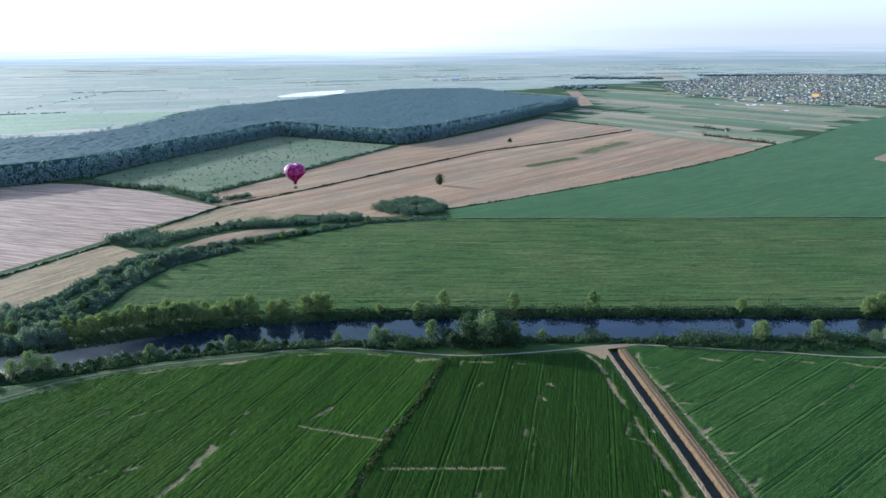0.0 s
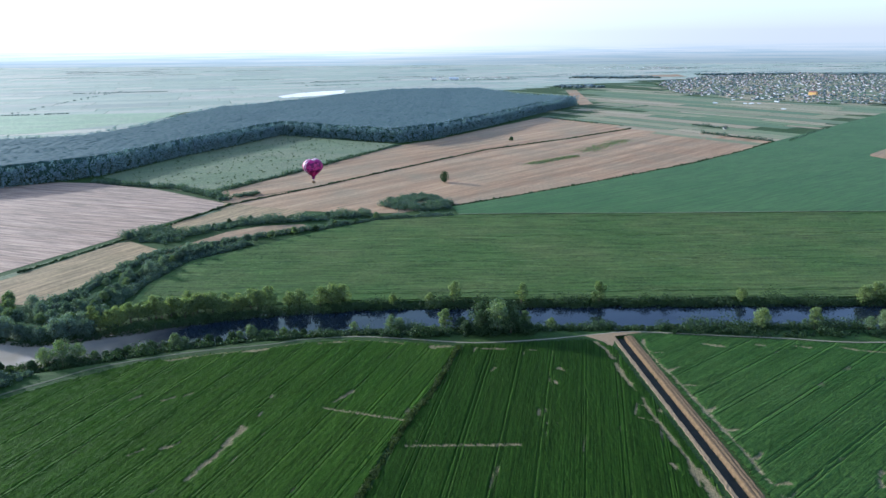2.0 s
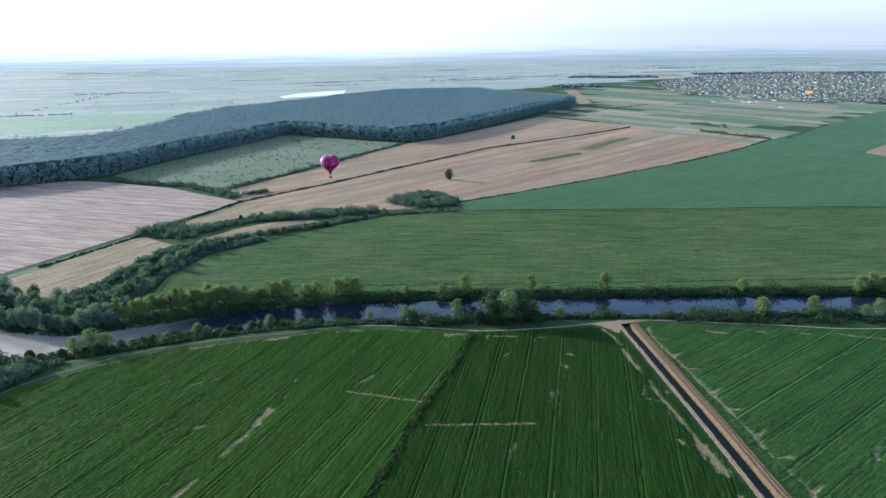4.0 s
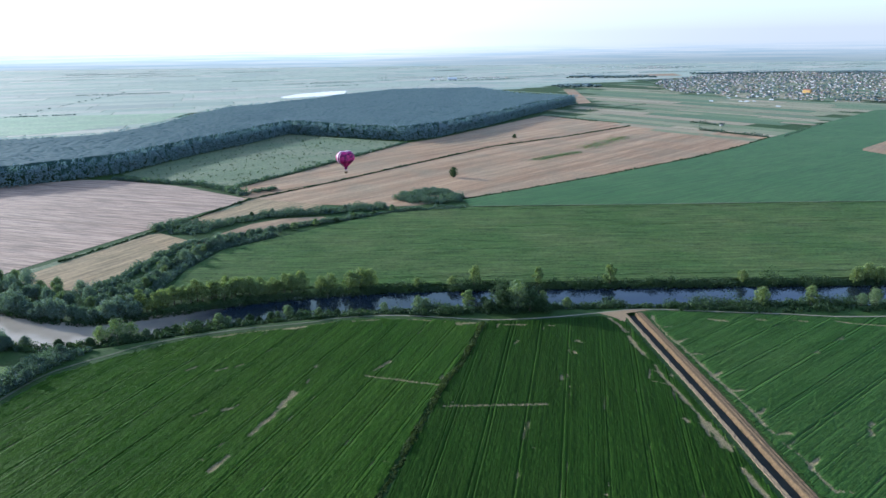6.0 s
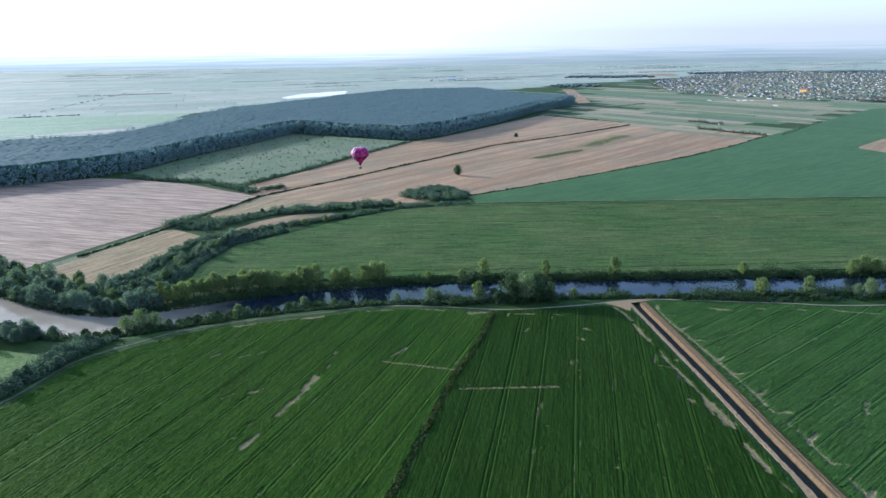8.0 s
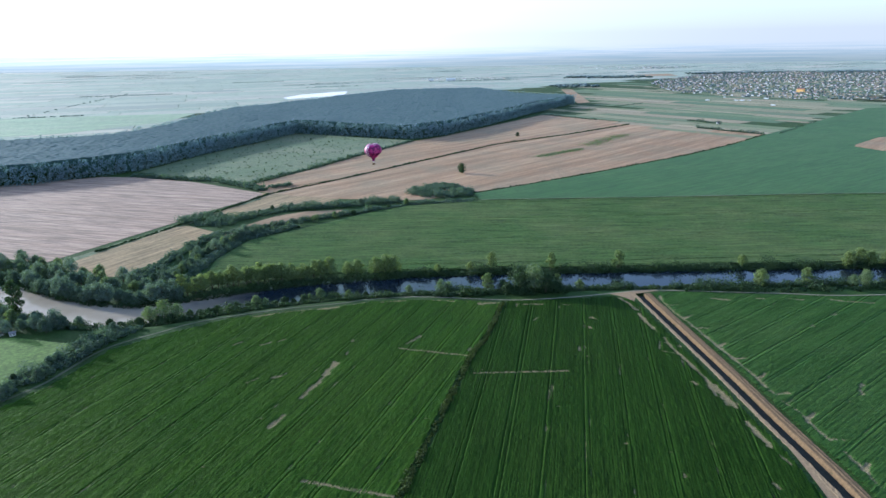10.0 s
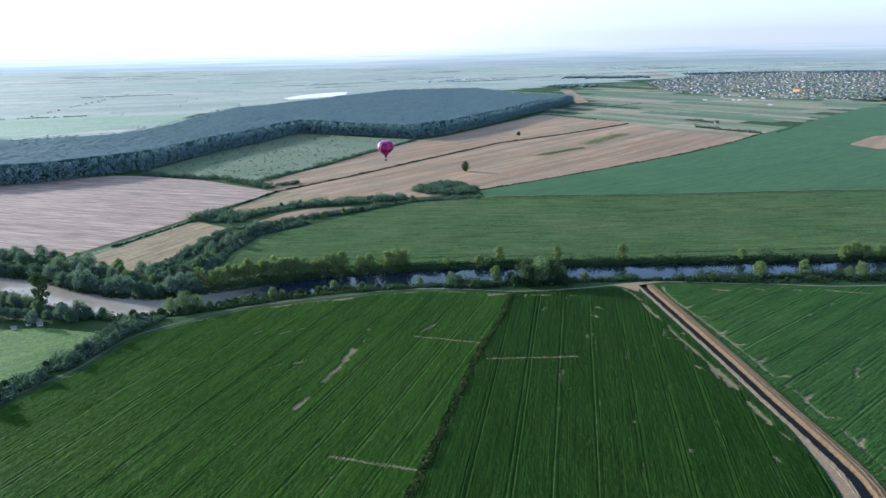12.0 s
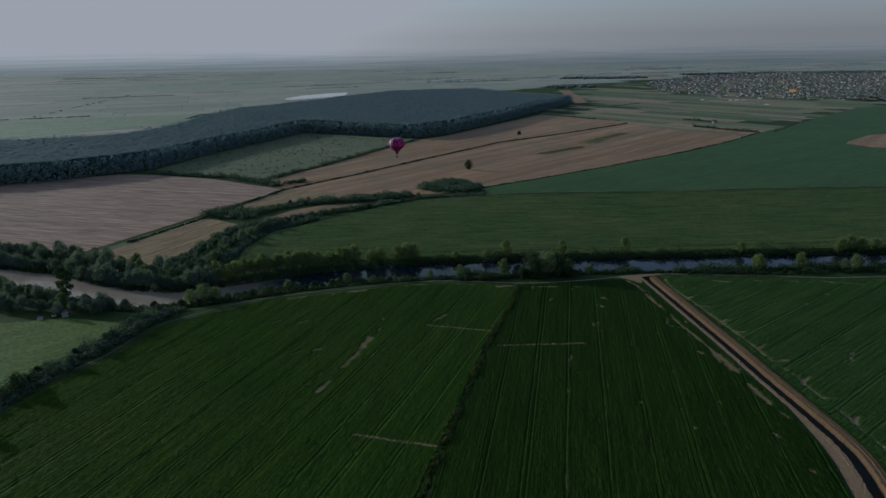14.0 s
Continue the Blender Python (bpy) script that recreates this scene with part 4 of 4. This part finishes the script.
FOREST = [(-520, 705), (-440, 783), (-399, 928), (-355, 1040), (-312, 1170), (-193, 1110), (-98, 1064), (-47, 1108), (40, 1258), (170, 1511), (292, 1730), (262, 1755), (160, 1840), (62, 2110), (-190, 2060), (-325, 1830), (-425, 1615), (-518, 1500), (-538, 1315), (-534, 1145), (-574, 1000), (-700, 955), (-1100, 900), (-1200, 700), (-900, 610), (-700, 640)]
fx = [p[0] for p in FOREST]
fy = [p[1] for p in FOREST]


def canopy(x, y, cell, seed):
    """Height of a closed canopy of domed crowns, one crown to each jittered cell; also a number for each crown."""
    best, own = np.full(x.shape, 1e9), np.zeros(x.shape)
    for di in (-1, 0, 1):
        for dj in (-1, 0, 1):
            i, j = np.floor(x / cell) + di, np.floor(y / cell) + dj
            cx, cy = (i + 0.15 + 0.7 * hash01(i, j, seed)) * cell, (j + 0.15 + 0.7 * hash01(i, j, seed + 1)) * cell
            d = np.hypot(x - cx, y - cy) / cell
            own = np.where(d < best, hash01(i, j, seed + 2), own)
            best = np.minimum(best, d)
    return 1 - np.clip(best, 0, 1) ** 2, own


CX, CY = np.meshgrid(np.arange(min(fx), max(fx), 2.1), np.arange(min(fy), max(fy), 2.1))
ok = inside(CX, CY, FOREST)
dome, own = canopy(CX, CY, 7.0, 4)
rim = off_line(CX, CY, FOREST + FOREST[:1]) + 5.0 * (own - 0.6)
CZ = (20.5 + 2.5 * vnoise(CX / 70, CY / 70, 7) + 1.3 * dome + 1.1 * (own - 0.5) + 0.5 * rng.uniform(-0.5, 0.5, CX.shape)) * np.sqrt(np.clip(rim / 7, 0.002, 1))
CX, CY = CX + rng.uniform(-0.7, 0.7, CX.shape), CY + rng.uniform(-0.7, 0.7, CX.shape)
ci = np.arange(CX.size).reshape(CX.shape)
cq = np.stack([ci[:-1, :-1], ci[:-1, 1:], ci[1:, 1:], ci[1:, :-1]], -1)[ok[:-1, :-1] & ok[1:, 1:] & ok[:-1, 1:] & ok[1:, :-1]]
used = np.unique(cq)
back = np.full(CX.size, -1)
back[used] = np.arange(len(used))
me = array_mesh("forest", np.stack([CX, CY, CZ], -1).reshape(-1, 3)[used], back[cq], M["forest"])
tagged(new("forest", me), "large dense dark-green deciduous forest with a level canopy", "forest", kind="stuff")
centres, radii = [], []
for x, y, a in along(FOREST + FOREST[:1], 3.2):
    tall = random.uniform(-2.0, 2.5)
    for z, out in ((1.5, 3), (5.0, 4), (9.0, 5), (13.0, 6), (17.0, 7), (20.0 + tall, 9)):
        centres.append((x + random.uniform(-out, out), y + random.uniform(-out, out), z + random.uniform(-1, 1)))
        radii.append(random.uniform(2.4, 4.2))
v, f = leaf_cards(centres, radii, 18, 0.85, rng, 1.0)
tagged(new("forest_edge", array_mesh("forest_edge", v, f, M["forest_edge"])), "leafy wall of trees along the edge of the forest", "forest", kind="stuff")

# ------------------------------------------------------------------ far plain
E1, E2 = np.array((0.63, -0.777)), np.array((0.777, 0.63))


def patchwork(name, material, origin, e1, e2, span1, span2, long, wide, allowed, label, seed, gap=3.0, z=0.3):
    """Fields side by side in bands: quads with narrow balks between them."""
    r = np.random.default_rng(seed)
    verts, faces = [], []
    b = span2[0]
    while b < span2[1]:
        w = r.uniform(*wide)
        a = span1[0] + r.uniform(0, long[1])
        while a < span1[1]:
            l = r.uniform(*long)
            c = [np.array(origin) + e1 * s + e2 * t for s, t in ((a + gap, b + gap), (a + l - gap, b + gap), (a + l - gap, b + w - gap), (a + gap, b + w - gap))]
            if allowed(*(sum(c) / 4)):
                verts += [(p[0], p[1], z) for p in c]
                faces.append(tuple(range(len(verts) - 4, len(verts))))
            a += l
        b += w
    ob = mesh_object(name, verts, faces, material)
    return tagged(ob, label, "fields", kind="stuff")


TOWN = [(740, 2560), (665, 2110), (780, 1867), (1013, 1680), (1450, 1560), (2500, 2600), (2500, 3300), (1700, 3520), (1113, 3150), (770, 2720)]


def at(poly, x, y):
    return bool(inside(np.array([x]), np.array([y]), poly)[0])


STRIPS = [(180, 1450), (470, 1000), (540, 1060), (950, 1450), (1900, 1710), (2200, 2300), (1000, 1700), (770, 1850), (665, 2110), (740, 2560), (770, 2720), (560, 2760), (180, 2400), (290, 1840), (310, 1740)]
patchwork("strip_fields", M["strip"], (180, 1450), E1, E2, (-700, 1500), (-300, 1900), (110, 420), (18, 72), lambda x, y: at(STRIPS, x, y), "narrow green and straw-coloured strip fields before the town", 3, 1.0)


def open_plain(x, y):
    if y > 5200 or abs(x) > 4000 or at(TOWN, x, y) or at(FOREST, x, y) or at(STRIPS, x, y) or at(DARK, x, y):
        return False
    return y > 1000 and (x < -540 or y > 2280 or (x < -330 and y > 1650))


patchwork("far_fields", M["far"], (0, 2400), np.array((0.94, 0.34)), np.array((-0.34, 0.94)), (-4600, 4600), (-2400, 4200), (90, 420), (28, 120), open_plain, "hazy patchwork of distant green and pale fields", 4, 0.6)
tagged(mesh_object("lake", [(-545, 2078, 0.5), (-516, 2030, 0.5), (-430, 2100, 0.5), (-368, 2195, 0.5), (-378, 2362, 0.5), (-450, 2310, 0.5), (-511, 2226, 0.5)], [(0, 1, 2, 3, 4, 5, 6)], M["lake"]), "pale bright lake behind the forest", "lake", kind="structure")

fr = random.Random(21)
far_lines = [[(-1033, 1535), (-1090, 1895), (-1163, 2429)]]
for _ in range(90):
    x, y = fr.uniform(-2600, 2600), fr.uniform(1250, 4700)
    if open_plain(x, y) and not (-1100 < x < -200 and 1850 < y < 2500):
        d = (0.94, 0.34)
        n = fr.uniform(120, 520)
        far_lines.append([(x, y), (x + d[0] * n, y + d[1] * n)])
woods = [[(520, 3150), (700, 3110), (860, 3105)], [(1150, 3330), (1600, 3380)], [(360, 2460), (490, 2445)], [(1750, 3300), (2300, 3350)]]
centres = [(x + random.gauss(0, 18), y + random.gauss(0, 30), random.uniform(1, 5)) for ln in woods for x, y, a in along(ln, 2.0)]
v, f = crown_hulls(np.array(centres), 7.0, 5.0, rng)
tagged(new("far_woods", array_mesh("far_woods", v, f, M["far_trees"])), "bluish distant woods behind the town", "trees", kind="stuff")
centres = [(x + random.uniform(-2, 2), y + random.uniform(-2, 2), random.uniform(0.3, 1.2)) for k, ln in enumerate(far_lines) for x, y, a in along(ln, 6.5 if k else 24) if random.random() < 0.75]
v, f = crown_hulls(np.array(centres), 3.4, 2.0, rng, 1)
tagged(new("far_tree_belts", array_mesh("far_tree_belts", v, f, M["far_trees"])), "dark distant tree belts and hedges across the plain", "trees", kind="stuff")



# ------------------------------------------------------------------ town
M["wall"] = plain_material("lime_washed_wall", (0.44, 0.42, 0.39), (0.68, 0.66, 0.63), 0.3, 0.8, 0.3, per_object=0.5)
M["tile_red"] = plain_material("red_brown_roof_tiles", (0.14, 0.065, 0.05), (0.25, 0.12, 0.09), 0.6, 0.8, 0.3, 0.2, per_object=0.6)
M["tile_grey"] = plain_material("weathered_grey_roof", (0.1, 0.095, 0.095), (0.21, 0.2, 0.205), 0.6, 0.7, 0.4, 0.2, per_object=0.6)
M["glass"] = plain_material("dark_window_glass", (0.03, 0.035, 0.04), (0.06, 0.07, 0.08), 1.0, 0.15, 0.5)
M["yellow"] = plain_material("ochre_plaster", (0.55, 0.33, 0.1), (0.68, 0.43, 0.16), 0.3, 0.8, 0.3)


M["sheet"] = plain_material("pale_corrugated_roof", (0.45, 0.46, 0.47), (0.62, 0.63, 0.64), 0.5, 0.5, 0.4, 0.1, per_object=0.4)


def slab(bm, x0, x1, y0, y1, z0, z1):
    v = [bm.verts.new(p) for p in ((x0, y0, z0), (x1, y0, z0), (x1, y1, z0), (x0, y1, z0), (x0, y0, z1), (x1, y0, z1), (x1, y1, z1), (x0, y1, z1))]
    for f in ((0, 3, 2, 1), (4, 5, 6, 7), (0, 1, 5, 4), (1, 2, 6, 5), (2, 3, 7, 6), (3, 0, 4, 7)):
        bm.faces.new([v[k] for k in f])


def make_house(w, d, h, rise, roof, label, wall="wall"):
    """A gabled village house: walls with gables, overhanging roof, chimney and two windows."""
    top = tagged(new("house"), label, "house", "houses of the town")
    bm = bmesh.new()
    p = [(-w / 2, -d / 2), (w / 2, -d / 2), (w / 2, d / 2), (-w / 2, d / 2)]
    lo = [bm.verts.new((x, y, -0.5)) for x, y in p]
    hi = [bm.verts.new((x, y, h)) for x, y in p]
    g = [bm.verts.new((s * w / 2, 0, h + rise)) for s in (-1, 1)]
    for k in range(4):
        bm.faces.new((lo[k], lo[(k + 1) % 4], hi[(k + 1) % 4], hi[k]))
    bm.faces.new((hi[0], g[0], hi[3]))
    bm.faces.new((hi[2], g[1], hi[1]))
    part("wall", bm, M[wall], top)
    bm = bmesh.new()
    o = 0.5
    for s in (-1, 1):
        a = [(-w / 2 - o, s * (d / 2 + o), h - o * rise * 2 / d), (w / 2 + o, s * (d / 2 + o), h - o * rise * 2 / d), (w / 2 + o, 0, h + rise), (-w / 2 - o, 0, h + rise)]
        lower = [bm.verts.new((x, y, z + 0.05)) for x, y, z in a]
        upper = [bm.verts.new((x, y, z + 0.3)) for x, y, z in a]
        bm.faces.new(lower)
        bm.faces.new(upper[::-1])
        for k in range(4):
            bm.faces.new((lower[k], lower[(k + 1) % 4], upper[(k + 1) % 4], upper[k]))
    bmesh.ops.recalc_face_normals(bm, faces=bm.faces[:])
    roof_ob = part("roof", bm, M[roof], top)
    bm = bmesh.new()
    slab(bm, w * 0.2, w * 0.2 + 0.7, -0.35, 0.35, h + rise * 0.6, h + rise + 0.9)
    part("chimney", bm, M["tile_red"], roof_ob)
    for x in (-w * 0.25, w * 0.25):
        bm = bmesh.new()
        slab(bm, x - 0.6, x + 0.6, -d / 2 - 0.04, -d / 2 + 0.1, 1.0, 2.4)
        part("window", bm, M["glass"], top)
    return top


HOUSES = [
    make_house(13, 9, 5.6, 3.0, "tile_red", "white-walled house with a red-brown tiled gable roof"),
    make_house(11, 8, 5.4, 2.6, "tile_grey", "white-walled house with a weathered grey gable roof"),
    make_house(16, 10, 6.0, 3.6, "tile_red", "two-storey pale house with a red-brown roof"),
    make_house(9, 7, 4.6, 2.2, "tile_grey", "small pale cottage with a grey roof"),
]
spots = []
tr = random.Random(8)
for row in range(-22, 76):
    for col in range(0, 96):
        if tr.random() < 0.4:
            continue
        c = np.array((600, 2000)) + E1 * (col * 25 - 900 + tr.uniform(-9, 9)) + E2 * (row * 29 + tr.uniform(-10, 10))
        if at(TOWN, *c):
            spots.append((float(c[0]), float(c[1])))
spots.sort(key=lambda p: p[1] - 0.35 * p[0] + abs(p[0] - 1.05 * (0.55 * p[1])) * 0.1)
near_spots = spots[:300]
placed = set()
for x, y in near_spots:
    k = tr.choice((0, 0, 1, 1, 2, 3, 3))
    m = pose(x, y, 0, 0, 0, tr.choice((-51, 39, -51, 129)) + tr.uniform(-8, 8)) @ Matrix.Scale(tr.uniform(0.3, 0.44), 4)
    if k in placed:
        ob = copy_thing(HOUSES[k], m)
    else:
        placed.add(k)
        ob = HOUSES[k]
    ob.matrix_basis = m


def house_rows(name, places, label, rnd):
    """Far houses, too small to tell apart, as joined gabled blocks: walls in one mesh, roofs in another."""
    wv, wf, rv, rf = [], [], [], []
    for x, y in places:
        w, d, h = rnd.uniform(4, 7), rnd.uniform(3.5, 5), rnd.uniform(2.6, 4)
        a = radians(rnd.choice((-51, 39)) + rnd.uniform(-10, 10))
        ca, sa = math.cos(a), math.sin(a)

        def q(u, t, z):
            return (x + u * ca - t * sa, y + u * sa + t * ca, z)
        b = len(wv)
        for z in (-0.5, h):
            wv += [q(-w / 2, -d / 2, z), q(w / 2, -d / 2, z), q(w / 2, d / 2, z), q(-w / 2, d / 2, z)]
        wf += [(b + k, b + (k + 1) % 4, b + 4 + (k + 1) % 4, b + 4 + k) for k in range(4)]
        r = h + d * 0.35
        b = len(rv)
        o = 0.5
        rv += [q(-w / 2 - o, -d / 2 - o, h - 0.3), q(w / 2 + o, -d / 2 - o, h - 0.3), q(w / 2 + o, d / 2 + o, h - 0.3), q(-w / 2 - o, d / 2 + o, h - 0.3), q(-w / 2 - o, 0, r), q(w / 2 + o, 0, r)]
        rf += [(b, b + 1, b + 5, b + 4), (b + 2, b + 3, b + 4, b + 5), (b, b + 4, b + 3), (b + 1, b + 2, b + 5)]
    top = tagged(new(name), label, "houses", kind="stuff")
    mesh_object("walls", wv, wf, M["wall_far"], top)
    mesh_object("roofs", rv, rf, M["roof_far"], top)
    return top


M["wall_far"] = island_material("far_house_walls", [(0.0, (0.5, 0.48, 0.45)), (0.5, (0.68, 0.66, 0.63)), (0.8, (0.84, 0.82, 0.8)), (1.0, (0.6, 0.48, 0.33))], 0.8)
M["roof_far"] = island_material("far_house_roofs", [(0.0, (0.12, 0.065, 0.055)), (0.5, (0.22, 0.12, 0.095)), (0.8, (0.17, 0.16, 0.165)), (1.0, (0.3, 0.3, 0.3))], 0.7, 0.0, 0.3)
house_rows("far_town", spots[300:2900], "distant rows of white town houses among trees", tr)
hamlet = [(tr.gauss(1100, 260), tr.gauss(4350, 60)) for _ in range(60)] + [(tr.uniform(-150, 260), tr.gauss(3150, 30)) for _ in range(22)]
house_rows("far_hamlet", hamlet, "distant pale houses of a hamlet on the plain", tr)
patchwork("town_gardens", M["strip"], (600, 2000), E1, E2, (-1500, 2600), (-900, 2200), (30, 90), (16, 40), lambda x, y: at(TOWN, x, y), "green and dusty garden plots between the houses", 6, 0.8)
big = make_house(20, 11, 9, 3, "tile_red", "large ochre-yellow building among the town houses", "yellow")
big.matrix_basis = pose(1028, 2023, 0, 0, 0, -51)
barn = make_house(26, 10, 4, 2.5, "sheet", "long white farm shed with a pale roof")
barn.matrix_basis = pose(820, 1790, 0, 0, 0, -60) @ Matrix.Scale(0.45, 4)
for x, y, a, k in ((653, 1764, -40, 0.4), (723, 1750, -60, 0.35), (731, 1738, -50, 0.3), (741, 1752, -55, 0.35), (756, 1746, -50, 0.3), (747, 1592, -55, 0.4), (736, 1860, -48, 0.35), (-101, 3041, 0, 0.8), (-14, 3025, 0, 1.5)):
    copy_thing(barn, pose(x, y, 0, 0, 0, a) @ Matrix.Scale(k, 4)).matrix_basis = pose(x, y, 0, 0, 0, a) @ Matrix.Scale(k, 4)
shed = make_house(6, 4.5, 2.8, 1.6, "tile_grey", "tiny white cottage under the trees by the river")
for x, y, turn, k in ((-285.2, 266, 75, 0.34), (-290, 260.5, 10, 0.42)):
    copy_thing(shed, pose(x, y, 0.2, 0, 0, turn)).matrix_basis = pose(x, y, 0.2, 0, 0, turn) @ Matrix.Scale(k, 4)
shed.matrix_basis = pose(-278.4, 265.6, 0.2, 0, 0, 30) @ Matrix.Scale(0.5, 4)
hut = make_house(5, 4, 2.6, 1.5, "tile_grey", "small pale field hut beside a row of bushes")
hut.matrix_basis = pose(474, 1224, 0.2, 0, 0, 10)
centres = [(x + tr.uniform(-16, 16), y + tr.uniform(-16, 16), tr.uniform(1.5, 3.5)) for x, y in spots[:2900] for _ in "ab"]
v, f = crown_hulls(np.array(centres), 3.2, 2.8, rng, 1)
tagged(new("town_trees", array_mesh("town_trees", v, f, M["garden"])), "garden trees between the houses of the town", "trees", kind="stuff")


# ------------------------------------------------------------------ balloon
def balloon_material():
    n = Nodes("magenta_balloon_cloth")
    o = n.node("ShaderNodeTexCoord").outputs["Object"]
    w = n.node("ShaderNodeMapping")
    n.put(w.inputs[0], o)
    w.inputs["Scale"].default_value = (0.42, 0.42, 0.75)
    h = n.node("ShaderNodeSeparateXYZ")
    n.put(h.inputs[0], o)
    # sewn waves of colour, one above the other
    v = n.math("ADD", n.math("MULTIPLY", h.outputs["Z"], 0.07), n.math("MULTIPLY", n.math("SUBTRACT", n.noise(w.outputs[0], 1.0, 1.5, 0.5, 0.6), 0.5), 0.7))
    col = n.ramp(v, (0.24, (0.16, 0.005, 0.08)), (0.3, (0.5, 0.02, 0.16)), (0.42, (0.55, 0.04, 0.22)), (0.46, (0.14, 0.005, 0.09)), (0.54, (0.17, 0.006, 0.1)), (0.58, (0.56, 0.05, 0.24)), (0.7, (0.5, 0.02, 0.16)), (0.74, (0.13, 0.005, 0.08)), (0.82, (0.16, 0.006, 0.1)), (0.86, (0.5, 0.03, 0.2)))
    t = n.node("ShaderNodeBsdfTranslucent")
    n.put(t.inputs[0], col)
    n.finish(col, 0.45, 0.35)
    m = n.node("ShaderNodeMixShader")
    m.inputs[0].default_value = 0.3
    n.tree.links.new(n.bsdf.outputs[0], m.inputs[1])
    n.tree.links.new(t.outputs[0], m.inputs[2])
    n.tree.links.new(m.outputs[0], n.out.inputs[0])
    return n.mat


M["cloth"] = balloon_material()
M["white_cloth"] = plain_material("pale_pink_balloon_cloth", (0.75, 0.6, 0.66), (0.86, 0.76, 0.8), 0.3, 0.5, 0.3)
M["purple_cloth"] = plain_material("dark_purple_balloon_cloth", (0.16, 0.01, 0.09), (0.24, 0.02, 0.14), 0.3, 0.5, 0.3)
M["wicker"] = plain_material("brown_wicker", (0.12, 0.07, 0.035), (0.22, 0.13, 0.07), 6, 0.8, 0.2, 0.4)
M["steel"] = plain_material("dull_steel", (0.25, 0.25, 0.26), (0.4, 0.4, 0.42), 3, 0.35, 0.5)


def heart(t):
    """Outline of the envelope, about 11.6 m wide and 10.8 m high, pointed below."""
    x = math.sin(t) ** 3
    z = (11.5 * math.cos(t) - 2.2 * math.cos(2 * t) - 1.4 * math.cos(3 * t) - 0.4 * math.cos(4 * t)) / 16
    return x * 5.5, z * 7.6


def make_balloon(x, y, z, turn):
    top = tagged(new("hot_air_balloon"), "heart-shaped magenta hot-air balloon with pale side stripes, in flight", "balloon")
    top.matrix_basis = pose(x, y, z, 0, 0, turn)
    steps, layers = 56, 56
    rows = []
    for k in range(layers + 1):
        a = math.pi * (k / layers - 0.5)
        s, dy = abs(math.cos(a)) ** 0.62, 4.3 * math.sin(a)
        s = max(s, 0.02)
        ring = []
        for i in range(steps):
            hx, hz = heart(2 * math.pi * i / steps)
            # the foot of the heart gathers to one mouth; gores bulge a little between their seams
            low = max(0.0, min(1.0, (-hz - 1.0) / 4.7))
            gore = 1 + 0.015 * math.sin(i * math.pi)
            ring.append((hx * s * gore, dy * (1 - 0.86 * low), -1.2 + (hz + 1.2) * (s + (1 - s) * low * 0.95)))
        rows.append(ring)
    bands = (("front_panel", 0, 21, "cloth"), ("stripe", 21, 22, "white_cloth"), ("side_panel", 22, 27, "purple_cloth"), ("stripe", 27, 29, "white_cloth"), ("side_panel", 29, 40, "cloth"), ("back_panel", 40, 56, "cloth"))
    for name, k0, k1, cloth in bands:
        bm = bmesh.new()
        vs = [[bm.verts.new((px, py, pz + 8.7)) for px, py, pz in rows[k]] for k in range(k0, k1 + 1)]
        for lo, hi in zip(vs, vs[1:]):
            for i in range(steps):
                bm.faces.new((lo[i], lo[(i + 1) % steps], hi[(i + 1) % steps], hi[i]))
        bmesh.ops.recalc_face_normals(bm, faces=bm.faces[:])
        for fc in bm.faces:
            fc.smooth = True
        part(name, bm, M[cloth], top)
    bm = bmesh.new()
    tube(bm, [(0, 0, 2.35), (0, 0, 2.9), (0, 0, 3.4)], [0.75, 0.85, 1.0], 16)
    part("skirt", bm, M["purple_cloth"], top, "dark scalloped skirt at the mouth of the balloon")
    bm = bmesh.new()
    tube(bm, [(0, 0, 1.75), (0, 0, 1.95), (0, 0, 2.2)], [0.25, 0.3, 0.2], 10)
    part("burner", bm, M["steel"], top)
    for sx in (-1, 1):
        for sy in (-1, 1):
            bm = bmesh.new()
            tube(bm, [(sx * 0.6, sy * 0.5, 1.1), (sx * 0.62, sy * 0.52, 2.5)], [0.03, 0.03], 5)
            part("cable", bm, M["steel"], top)
    bm = bmesh.new()
    slab(bm, -0.7, 0.7, -0.6, 0.6, 0.0, 1.1)
    bmesh.ops.bevel(bm, geom=bm.edges[:], offset=0.12, segments=2, affect="EDGES")
    basket = part("basket", bm, M["wicker"], top, "brown wicker basket")
    bm = bmesh.new()
    for p, q in (((-0.7, -0.6), (0.7, -0.6)), ((0.7, -0.6), (0.7, 0.6)), ((0.7, 0.6), (-0.7, 0.6)), ((-0.7, 0.6), (-0.7, -0.6))):
        tube(bm, [(*p, 1.12), (*q, 1.12)], [0.07, 0.07], 6)
    part("rim", bm, M["wicker"], basket)
    return top


make_balloon(-85.3, 344.5, 78.2, 42)
